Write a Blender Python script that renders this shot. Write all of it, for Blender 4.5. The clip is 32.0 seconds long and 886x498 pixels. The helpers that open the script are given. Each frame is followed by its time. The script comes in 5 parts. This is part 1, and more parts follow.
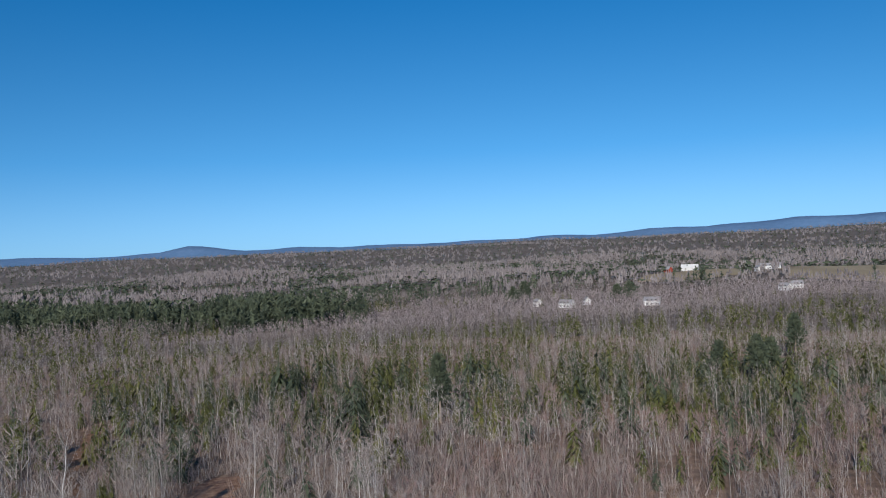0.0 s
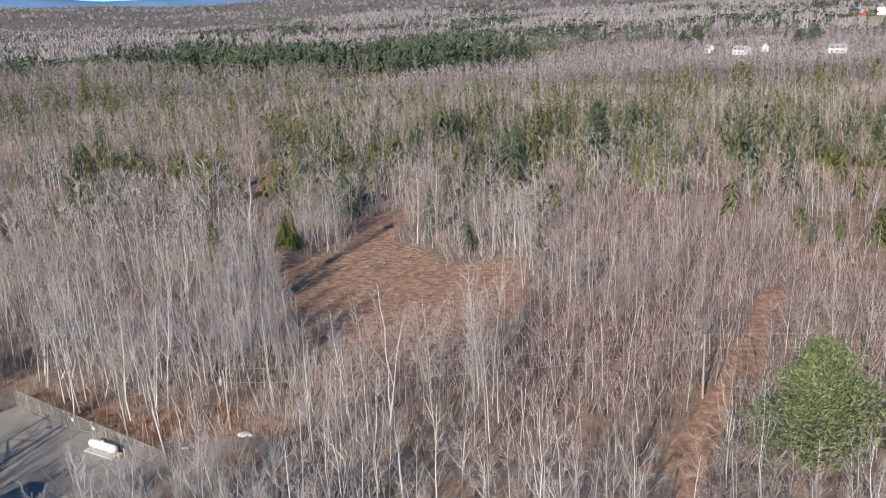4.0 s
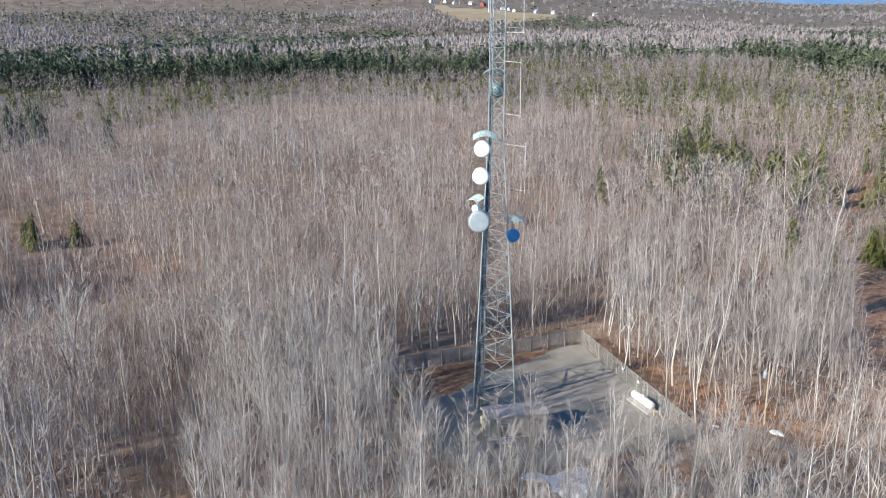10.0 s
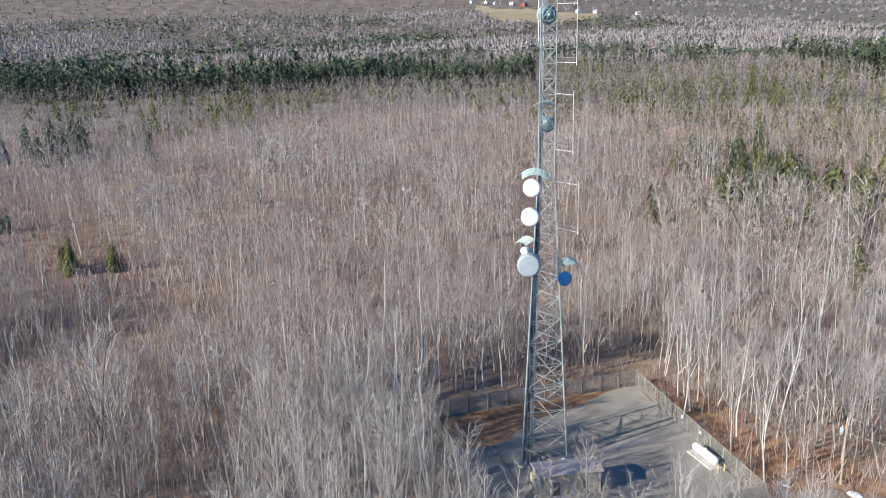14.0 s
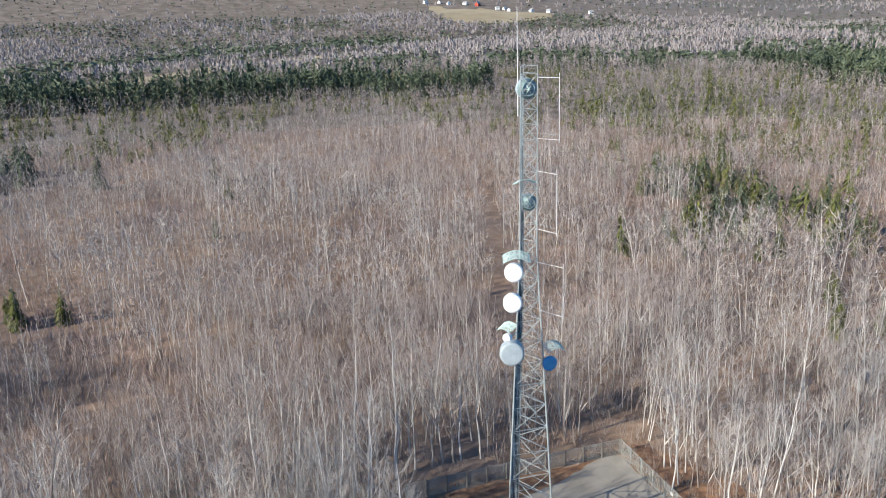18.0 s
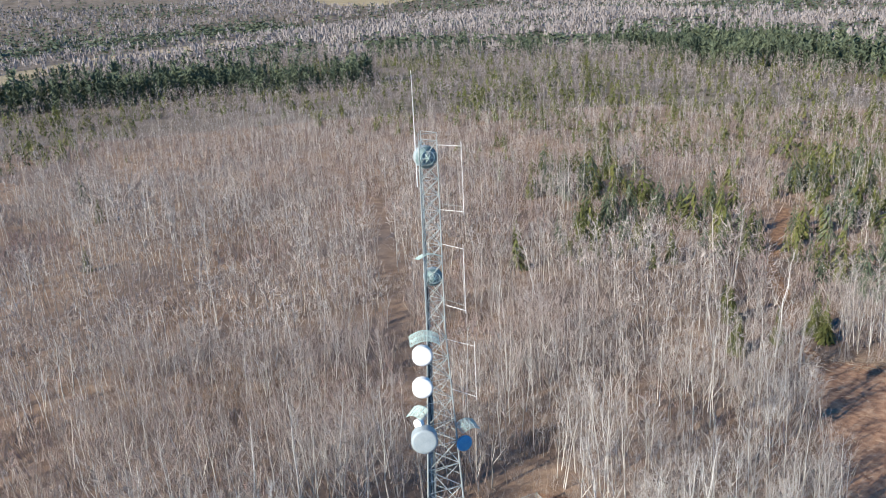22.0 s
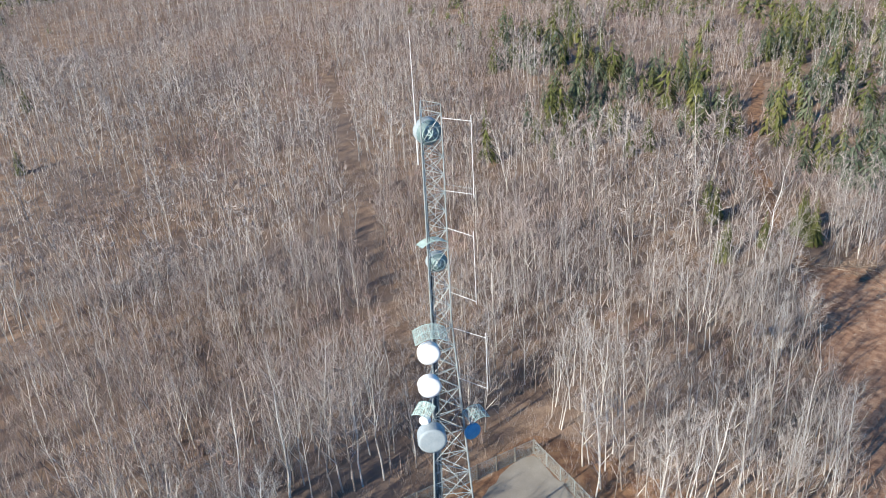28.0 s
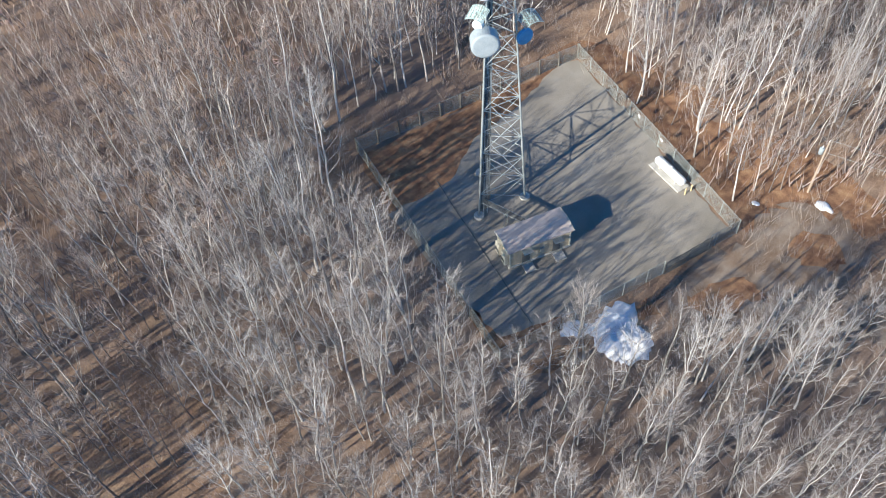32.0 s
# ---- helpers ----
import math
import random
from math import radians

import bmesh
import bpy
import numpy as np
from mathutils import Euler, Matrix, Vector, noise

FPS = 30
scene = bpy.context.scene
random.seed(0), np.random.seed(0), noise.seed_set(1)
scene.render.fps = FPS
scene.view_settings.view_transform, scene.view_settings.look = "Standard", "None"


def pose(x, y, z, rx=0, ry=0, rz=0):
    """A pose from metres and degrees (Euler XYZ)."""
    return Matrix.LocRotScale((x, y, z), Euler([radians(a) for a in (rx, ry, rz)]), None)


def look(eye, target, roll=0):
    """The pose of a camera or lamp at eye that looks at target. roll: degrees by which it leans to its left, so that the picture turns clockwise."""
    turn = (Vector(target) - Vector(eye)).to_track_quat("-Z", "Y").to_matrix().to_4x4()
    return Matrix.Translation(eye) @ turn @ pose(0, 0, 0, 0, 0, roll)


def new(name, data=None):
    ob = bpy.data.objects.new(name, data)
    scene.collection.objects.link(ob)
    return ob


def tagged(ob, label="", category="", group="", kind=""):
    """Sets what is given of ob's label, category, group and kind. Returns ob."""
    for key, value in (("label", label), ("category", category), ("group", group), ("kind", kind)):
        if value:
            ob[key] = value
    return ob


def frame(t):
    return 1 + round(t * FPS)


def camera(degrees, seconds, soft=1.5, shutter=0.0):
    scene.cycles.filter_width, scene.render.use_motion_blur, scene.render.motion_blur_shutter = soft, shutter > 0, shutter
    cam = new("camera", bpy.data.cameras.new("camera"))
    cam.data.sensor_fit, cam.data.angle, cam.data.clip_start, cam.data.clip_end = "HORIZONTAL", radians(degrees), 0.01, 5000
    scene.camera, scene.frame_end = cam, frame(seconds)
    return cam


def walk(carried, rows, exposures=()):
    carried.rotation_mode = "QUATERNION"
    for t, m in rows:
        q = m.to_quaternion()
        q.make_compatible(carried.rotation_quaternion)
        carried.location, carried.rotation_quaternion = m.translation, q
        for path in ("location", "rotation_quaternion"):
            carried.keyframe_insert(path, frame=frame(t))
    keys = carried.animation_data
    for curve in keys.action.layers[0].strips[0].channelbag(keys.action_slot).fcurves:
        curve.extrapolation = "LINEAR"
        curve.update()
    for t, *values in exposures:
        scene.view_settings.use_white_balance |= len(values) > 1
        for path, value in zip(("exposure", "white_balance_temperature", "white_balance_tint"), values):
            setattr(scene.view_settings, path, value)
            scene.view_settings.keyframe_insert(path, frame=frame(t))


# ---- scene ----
cam = camera(53.4, 32.0, soft=1.1)
PATH = [
    (0, (77.21, -66.72, 53.33), (77.172, -64.715, 53.314), -2.75),
    (0.5, (77.31, -67.08, 53.56), (77.086, -65.090, 53.553), -2.75),
    (1, (77.42, -67.44, 53.79), (77.162, -65.455, 53.784), -2.75),
    (1.5, (77.52, -67.80, 54.02), (77.246, -65.825, 53.887), -2.75),
    (2, (77.63, -68.16, 54.25), (77.316, -66.211, 53.948), -2.75),
    (2.5, (77.73, -68.53, 54.48), (77.408, -66.607, 54.016), -2.75),
    (4.5, (78.63, -69.96, 53.91), (78.105, -68.115, 53.343), -2.75),
    (5, (79.51, -70.34, 53.66), (78.776, -68.561, 53.112), -2.70),
    (5.5, (79.78, -71.35, 53.05), (78.841, -69.668, 52.515), -2.60),
    (6, (80.16, -72.04, 53.15), (78.971, -70.519, 52.625), -2.10),
    (6.5, (80.50, -72.36, 53.17), (79.014, -71.118, 52.643), -1.20),
    (7, (80.43, -72.45, 53.29), (78.836, -71.365, 52.760), -0.70),
    (7.5, (80.57, -72.36, 53.26), (78.938, -71.332, 52.726), -0.50),
    (8, (80.42, -72.34, 53.37), (78.788, -71.317, 52.837), -0.30),
    (8.5, (80.50, -72.53, 53.24), (78.882, -71.484, 52.700), -0.10),
    (9, (80.40, -72.64, 53.17), (78.806, -71.550, 52.630), -0.10),
    (9.5, (80.38, -72.61, 53.09), (78.844, -71.449, 52.552), -0.20),
    (10, (80.55, -72.54, 53.06), (79.073, -71.302, 52.524), -0.50),
    (10.5, (80.26, -72.45, 53.06), (78.779, -71.228, 52.525), -0.60),
    (11, (79.77, -71.96, 53.13), (78.285, -70.732, 52.589), -0.80),
    (11.5, (78.93, -71.24, 53.17), (77.556, -69.889, 52.635), -1.20),
    (12, (78.05, -70.41, 53.22), (76.709, -69.028, 52.684), -1.40),
    (12.5, (77.00, -69.67, 53.64), (75.658, -68.295, 53.102), -1.50),
    (13, (75.81, -68.82, 54.48), (74.448, -67.454, 53.942), -1.40),
    (13.5, (74.74, -68.08, 55.32), (73.293, -66.807, 54.784), -1.50),
    (14, (73.73, -67.58, 56.32), (72.196, -66.416, 55.785), -1.40),
    (14.5, (72.56, -67.18, 57.16), (71.038, -66.002, 56.624), -1.30),
    (16.5, (68.35, -64.94, 61.27), (66.857, -63.723, 60.732), -1.70),
    (17, (67.31, -64.41, 62.27), (65.819, -63.186, 61.734), -1.70),
    (17.5, (66.34, -63.86, 63.23), (64.858, -62.630, 62.694), -1.80),
    (18, (65.31, -63.25, 64.18), (63.833, -62.009, 63.634), -1.90),
    (18.5, (64.34, -62.58, 65.15), (62.889, -61.319, 64.608), -2.00),
    (19, (63.45, -61.96, 66.14), (62.003, -60.692, 65.592), -2.20),
    (19.5, (62.56, -61.41, 67.25), (61.124, -60.136, 66.704), -2.20),
    (20, (61.55, -60.70, 68.25), (60.118, -59.419, 67.703), -2.30),
    (20.5, (60.39, -59.85, 69.21), (58.984, -58.538, 68.664), -2.40),
    (21, (59.16, -58.80, 70.10), (57.829, -57.410, 69.549), -2.60),
    (21.5, (57.93, -57.70, 70.94), (56.655, -56.261, 70.387), -2.70),
    (22, (56.95, -56.88, 71.79), (55.667, -55.473, 71.192), -2.90),
    (22.5, (56.20, -56.11, 72.89), (54.934, -54.724, 72.203), -3.10),
    (23, (55.26, -55.58, 74.16), (54.022, -54.228, 73.365), -3.20),
    (23.5, (54.36, -55.04, 75.40), (53.152, -53.712, 74.510), -3.40),
    (24, (53.39, -54.48, 76.66), (52.190, -53.151, 75.773), -3.70),
    (24.5, (52.15, -53.86, 77.90), (50.961, -52.520, 77.010), -3.60),
    (25, (50.83, -53.21, 78.77), (49.654, -51.859, 77.876), -3.30),
    (25.5, (49.62, -52.40, 79.19), (48.452, -51.045, 78.296), -3.40),
    (27.5, (44.46, -48.99, 79.91), (43.341, -47.614, 78.995), -3.50),
    (28, (43.01, -48.23, 80.10), (41.898, -46.859, 79.161), -3.40),
    (28.5, (41.97, -47.74, 80.28), (40.857, -46.389, 79.315), -3.50),
    (29, (40.75, -47.46, 80.56), (39.595, -46.168, 79.550), -3.30),
    (29.5, (39.93, -47.55, 80.49), (38.808, -46.303, 79.400), -3.30),
    (30, (39.58, -48.08, 80.39), (38.503, -46.886, 79.201), -3.50),
    (30.5, (39.60, -48.57, 80.40), (38.588, -47.455, 79.092), -3.80),
    (31, (39.81, -49.01, 80.22), (38.859, -47.977, 78.803), -4.20),
    (31.5, (39.86, -49.15, 80.12), (38.983, -48.204, 78.592), -4.50),
    (32, (40.00, -48.89, 80.09), (39.185, -48.027, 78.475), -5.00),
]
SUN_TO = Vector((-0.19, -0.98, 0.44)).normalized()   # towards the sun
walk(cam, [(t, look(eye, target, roll)) for t, eye, target, roll in PATH],
     exposures=[(0.0, -0.5, 6500, 10), (2.0, -0.6, 6500, 13), (3.0, -0.2, 6700, 12), (4.5, 0.5, 6900, 11), (6.0, 0.52, 6900, 9), (7.0, 0.7, 6880, 8), (10.0, 0.76, 6850, 7), (20.0, 0.74, 6850, 6), (28.0, 0.72, 6850, 6), (32.0, 0.92, 6850, 6)])

# ---------------------------------------------------------------- world and sun
world = bpy.data.worlds.new("sky")
scene.world = world
world.use_nodes = True
wn = world.node_tree.nodes
sky = wn.new("ShaderNodeTexSky")
sky.sky_type = "NISHITA"
sky.sun_disc = False
sky.sun_elevation = math.asin(SUN_TO.z)
sky.sun_rotation = math.atan2(SUN_TO.x, SUN_TO.y)
sky.air_density, sky.dust_density, sky.ozone_density = 1.0, 0.0, 4.0
wn["Background"].inputs["Strength"].default_value = 0.10
grey, coord, parts, ramp, deep = (wn.new("ShaderNode" + k) for k in ("RGBToBW", "TexCoord", "SeparateXYZ", "ValToRGB", "Mix"))
deep.data_type, deep.blend_type = "RGBA", "MULTIPLY"
deep.inputs[0].default_value = 1.0
for k, (at, c) in enumerate(((0.0, (0.45, 0.96, 1.45)), (0.10, (0.20, 0.84, 1.78)), (0.32, (0.02, 0.75, 2.25)), (0.8, (0.02, 0.45, 1.6)))):
    e = ramp.color_ramp.elements[k] if k < 2 else ramp.color_ramp.elements.new(at)
    e.position, e.color = at, (*c, 1)
wl = world.node_tree.links
wl.new(coord.outputs["Generated"], parts.inputs[0])
wl.new(parts.outputs["Z"], ramp.inputs["Fac"])
wl.new(sky.outputs["Color"], grey.inputs[0])
wl.new(grey.outputs[0], deep.inputs[6])
wl.new(ramp.outputs["Color"], deep.inputs[7])
wl.new(deep.outputs[2], wn["Background"].inputs["Color"])
sun = new("sun", bpy.data.lights.new("sun", "SUN"))
sun.data.energy, sun.data.angle, sun.data.color = 5.0, radians(0.53), (1.0, 0.94, 0.86)
sun.matrix_world = look(SUN_TO * 300, (0, 0, 0))


# ---------------------------------------------------------------- materials
def material(name, stops, scale=1.0, rough=0.8, metal=0.0, bump=0.0, bump_scale=None, fine=8.0, island=0.0, per_object=0.0, detail=6.0):
    """A surface whose colour runs through stops by noise at two sizes, with fine relief."""
    m = bpy.data.materials.new(name)
    m.use_nodes = True
    n, l = m.node_tree.nodes, m.node_tree.links
    b = n["Principled BSDF"]
    b.inputs["Roughness"].default_value, b.inputs["Metallic"].default_value = rough, metal
    b.inputs["Specular IOR Level"].default_value = 0.3
    co = n.new("ShaderNodeTexCoord")
    big, small = n.new("ShaderNodeTexNoise"), n.new("ShaderNodeTexNoise")
    big.inputs["Scale"].default_value, big.inputs["Detail"].default_value = scale, detail
    small.inputs["Scale"].default_value, small.inputs["Detail"].default_value = scale * fine, 3.0
    for x in (big, small):
        l.new(co.outputs["Object"], x.inputs["Vector"])
    mix = n.new("ShaderNodeMix")
    mix.inputs["Factor"].default_value = 0.4
    l.new(big.outputs["Fac"], mix.inputs[2])
    l.new(small.outputs["Fac"], mix.inputs[3])
    value = mix.outputs[0]
    if island or per_object:
        add, sub = n.new("ShaderNodeMath"), n.new("ShaderNodeMath")
        add.operation, sub.operation = "MULTIPLY_ADD", "SUBTRACT"
        src = n.new("ShaderNodeNewGeometry").outputs["Random Per Island"] if island else n.new("ShaderNodeObjectInfo").outputs["Random"]
        l.new(src, sub.inputs[0])
        sub.inputs[1].default_value = 0.5
        l.new(sub.outputs[0], add.inputs[0])
        add.inputs[1].default_value = island or per_object
        l.new(value, add.inputs[2])
        value = add.outputs[0]
    ramp = n.new("ShaderNodeValToRGB")
    while len(ramp.color_ramp.elements) < len(stops):
        ramp.color_ramp.elements.new(0.5)
    for i, (e, c) in enumerate(zip(ramp.color_ramp.elements, stops)):
        e.position = 0.3 + 0.4 * i / max(1, len(stops) - 1)
        e.color = (*c, 1)
    l.new(value, ramp.inputs["Fac"])
    l.new(ramp.outputs["Color"], b.inputs["Base Color"])
    if bump:
        bp = n.new("ShaderNodeBump")
        bp.inputs["Strength"].default_value = bump
        bp.inputs["Distance"].default_value = 0.05
        src = small
        if bump_scale:
            src = n.new("ShaderNodeTexNoise")
            src.inputs["Scale"].default_value = bump_scale
            l.new(co.outputs["Object"], src.inputs["Vector"])
        l.new(src.outputs["Fac"], bp.inputs["Height"])
        l.new(bp.outputs["Normal"], b.inputs["Normal"])
    return m


BARK = material("grey_bark", [(0.28, 0.265, 0.25), (0.46, 0.443, 0.425), (0.70, 0.685, 0.665)], 1.2, 0.85, bump=0.3, per_object=0.35)
TWIG = material("grey_twigs", [(0.22, 0.185, 0.17), (0.345, 0.305, 0.285), (0.51, 0.47, 0.44)], 0.3, 0.85, per_object=0.3)
WOODS_BARK = material("woods_bark", [(0.20, 0.17, 0.155), (0.34, 0.305, 0.28), (0.70, 0.67, 0.63)], 0.05, 0.85, island=0.55)
PALE_BARK = material("pale_aspen_bark", [(0.42, 0.40, 0.37), (0.60, 0.58, 0.55), (0.76, 0.74, 0.71)], 0.05, 0.8, island=0.4)
WOODS_TWIG = material("woods_twigs", [(0.21, 0.17, 0.155), (0.335, 0.29, 0.27), (0.50, 0.455, 0.425)], 0.02, 0.85, fine=6, island=0.3)
# Shade of canopy gaps is put into these two colours, slight haze into the farther.
MID_TWIG = material("mid_canopy_shade_toned", [(0.20, 0.165, 0.158), (0.285, 0.242, 0.232), (0.39, 0.345, 0.33)], 0.015, 0.9, fine=6, island=0.3)
FAR_TWIG = material("far_canopy_shade_toned", [(0.20, 0.175, 0.175), (0.265, 0.235, 0.235), (0.34, 0.305, 0.30)], 0.006, 0.9, fine=8, island=0.3)
PURPLE_TWIG = material("purple_grey_birch_twigs", [(0.28, 0.22, 0.22), (0.42, 0.35, 0.35), (0.56, 0.49, 0.485)], 0.02, 0.9, fine=6, island=0.3)
TAWNY_TWIG = material("tawny_maple_twigs", [(0.20, 0.148, 0.132), (0.30, 0.237, 0.218), (0.44, 0.375, 0.352)], 0.03, 0.85, fine=6, island=0.3)
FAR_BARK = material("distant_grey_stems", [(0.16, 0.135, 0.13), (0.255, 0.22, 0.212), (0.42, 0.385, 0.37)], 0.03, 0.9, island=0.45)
RED_TWIG = material("red_twigs", [(0.22, 0.13, 0.12), (0.31, 0.205, 0.19), (0.40, 0.29, 0.27)], 0.05, 0.85, island=0.3)
NEEDLE = material("yellow_green_needles", [(0.052, 0.064, 0.022), (0.108, 0.118, 0.037), (0.19, 0.185, 0.060)], 0.08, 0.75, island=0.12)
DARK_NEEDLE = material("dark_green_needles", [(0.045, 0.062, 0.042), (0.085, 0.108, 0.070), (0.15, 0.175, 0.105)], 0.04, 0.75, island=0.12)
PINE_NEEDLE = material("pine_needles", [(0.07, 0.10, 0.045), (0.13, 0.165, 0.075), (0.21, 0.235, 0.11)], 0.5, 0.7, island=0.3)
GALV = material("galvanised_steel", [(0.27, 0.31, 0.315), (0.37, 0.41, 0.41), (0.50, 0.53, 0.52)], 0.8, 0.5, 0.3)
GREENISH = material("weathered_green_grid", [(0.30, 0.42, 0.41), (0.42, 0.54, 0.52), (0.55, 0.65, 0.62)], 1.5, 0.55, 0.2)
WHITE = material("white_radome", [(0.74, 0.75, 0.76), (0.80, 0.81, 0.82), (0.86, 0.86, 0.86)], 1.2, 0.45)
PALE = material("pale_grey_radome", [(0.27, 0.32, 0.35), (0.33, 0.38, 0.41), (0.39, 0.44, 0.46)], 1.0, 0.5)
BLUE = material("blue_radome", [(0.07, 0.28, 0.50), (0.09, 0.34, 0.57), (0.13, 0.40, 0.62)], 1.5, 0.5)
DISH_BACK = material("dull_teal_dish_back", [(0.10, 0.16, 0.17), (0.16, 0.23, 0.24), (0.24, 0.31, 0.31)], 1.2, 0.6, 0.1)
DARK = material("dark_cable", [(0.05, 0.056, 0.058), (0.095, 0.105, 0.107), (0.16, 0.168, 0.168)], 3.0, 0.6)
CABLE = material("weathered_cable_bundle", [(0.045, 0.052, 0.054), (0.13, 0.145, 0.147), (0.32, 0.35, 0.35)], 1.1, 0.6, island=0.5)
CONCRETE = material("pale_concrete", [(0.38, 0.37, 0.35), (0.50, 0.49, 0.46), (0.60, 0.59, 0.56)], 2.0, 0.9, bump=0.3)
GRAVEL = material("gravel", [(0.20, 0.183, 0.158), (0.275, 0.253, 0.223), (0.375, 0.348, 0.31)], 0.25, 0.95, bump=0.7, fine=40)
DIRT = material("gravel_drive", [(0.13, 0.08, 0.055), (0.21, 0.15, 0.11), (0.27, 0.22, 0.18), (0.36, 0.31, 0.26)], 0.55, 0.95, bump=0.6, fine=20)
LEAVES = material("orange_leaf_litter", [(0.10, 0.052, 0.035), (0.21, 0.112, 0.070), (0.34, 0.195, 0.112), (0.50, 0.33, 0.195)], 0.9, 0.95, bump=0.8, fine=14)
CLEARING = material("cut_clearing_litter", [(0.12, 0.066, 0.048), (0.275, 0.152, 0.100), (0.43, 0.26, 0.168), (0.62, 0.45, 0.32)], 0.8, 0.95, bump=0.9, fine=9)
ROOF = material("pinkish_tan_roof", [(0.40, 0.34, 0.31), (0.50, 0.43, 0.40), (0.58, 0.51, 0.47)], 1.5, 0.9, bump=0.3, fine=12)
TAN = material("tan_aggregate_wall", [(0.42, 0.35, 0.25), (0.55, 0.47, 0.35), (0.64, 0.56, 0.44)], 2.5, 0.9, bump=0.4, fine=12)
TRIM = material("cream_trim", [(0.55, 0.52, 0.42), (0.66, 0.63, 0.52), (0.72, 0.70, 0.60)], 2.0, 0.7)
DOOR_BROWN = material("brown_grey_steel", [(0.13, 0.12, 0.11), (0.18, 0.17, 0.155), (0.23, 0.22, 0.20)], 2.0, 0.5)
TANK_WHITE = material("white_tank_paint", [(0.74, 0.74, 0.72), (0.81, 0.81, 0.80), (0.86, 0.86, 0.85)], 1.0, 0.35)
YELLOW = material("faded_yellow_paint", [(0.55, 0.42, 0.22), (0.66, 0.52, 0.30), (0.72, 0.60, 0.40)], 3.0, 0.6)
SNOW = material("old_snow", [(0.62, 0.66, 0.72), (0.80, 0.83, 0.87), (0.90, 0.91, 0.93)], 0.8, 0.75, bump=0.5, fine=8)
POLE_WOOD = material("weathered_pole_wood", [(0.28, 0.22, 0.17), (0.38, 0.31, 0.25), (0.47, 0.40, 0.33)], 1.0, 0.9, bump=0.4, fine=12)
HOUSE_WHITE = material("white_siding", [(0.70, 0.70, 0.68), (0.78, 0.78, 0.77), (0.84, 0.84, 0.83)], 0.3, 0.7)
BARN_RED = material("red_barn_boards", [(0.30, 0.045, 0.03), (0.40, 0.07, 0.045), (0.48, 0.11, 0.07)], 0.4, 0.8)
HOUSE_ROOF = material("grey_shingle_roof", [(0.24, 0.24, 0.25), (0.36, 0.36, 0.37), (0.48, 0.48, 0.49)], 0.4, 0.85)
PANE = material("dark_window_glass", [(0.02, 0.025, 0.03), (0.03, 0.035, 0.045), (0.05, 0.055, 0.065)], 0.5, 0.1)
FIELD = material("dry_hayfield", [(0.30, 0.23, 0.14), (0.40, 0.32, 0.20), (0.48, 0.40, 0.27)], 0.02, 0.95, fine=20)
WATER = material("lake_water", [(0.02, 0.06, 0.14), (0.03, 0.08, 0.18), (0.04, 0.10, 0.22)], 0.01, 0.15)
# Distance haze is painted into the ridge as blue; the woods there are not blue.
HILL = material("haze_blue_ridge", [(0.10, 0.20, 0.36), (0.13, 0.25, 0.43), (0.17, 0.30, 0.50)], 0.004, 1.0, fine=10)
SLASH = material("cut_brush_wood", [(0.20, 0.14, 0.10), (0.33, 0.26, 0.20), (0.50, 0.44, 0.37)], 0.6, 0.9, island=0.4)


def ground_material():
    """Leaf litter near by, with broad patches of bare woods floor, brush and moss over the land."""
    m = material("woods_floor", [(0.125, 0.080, 0.058), (0.285, 0.188, 0.130), (0.48, 0.345, 0.238)], 0.35, 0.95, bump=0.8, fine=12)
    n, l = m.node_tree.nodes, m.node_tree.links
    old = n["Principled BSDF"].inputs["Base Color"].links[0].from_socket
    co = n["Texture Coordinate"]
    broad = n.new("ShaderNodeTexNoise")
    broad.inputs["Scale"].default_value, broad.inputs["Detail"].default_value = 0.035, 5.0
    l.new(co.outputs["Object"], broad.inputs["Vector"])
    ramp = n.new("ShaderNodeValToRGB")
    ramp.color_ramp.elements[0].position, ramp.color_ramp.elements[1].position = 0.42, 0.66
    l.new(broad.outputs["Fac"], ramp.inputs["Fac"])
    mix = n.new("ShaderNodeMix")
    mix.data_type = "RGBA"
    l.new(ramp.outputs["Color"], mix.inputs[0])
    l.new(old, mix.inputs[6])
    mix.inputs[7].default_value = (0.23, 0.17, 0.138, 1)
    l.new(mix.outputs[2], n["Principled BSDF"].inputs["Base Color"])
    return m


FLOOR = ground_material()
FAR_FLOOR = material("brushy_far_floor", [(0.10, 0.083, 0.06), (0.19, 0.152, 0.122), (0.30, 0.25, 0.21)], 0.05, 0.95, fine=18)


# ---------------------------------------------------------------- mesh tools
def part(name, bm, mat, parent=None, label="", smooth=False):
    me = bpy.data.meshes.new(name)
    bm.to_mesh(me)
    bm.free()
    me.materials.append(mat)
    if smooth:
        me.shade_smooth()
    ob = new(name, me)
    ob.parent = parent
    return tagged(ob, label)


def soup(name, verts, tris, mats, index=None):
    """A mesh from arrays of corners and triangles."""
    me = bpy.data.meshes.new(name)
    verts, tris = np.asarray(verts, np.float32), np.asarray(tris, np.int32)
    me.vertices.add(len(verts))
    me.vertices.foreach_set("co", verts.ravel())
    me.loops.add(tris.size)
    me.loops.foreach_set("vertex_index", tris.ravel())
    me.polygons.add(len(tris))
    me.polygons.foreach_set("loop_start", np.arange(0, tris.size, 3, dtype=np.int32))
    for x in mats:
        me.materials.append(x)
    if index is not None:
        me.polygons.foreach_set("material_index", np.asarray(index, np.int32))
    me.update(calc_edges=True)
    return me


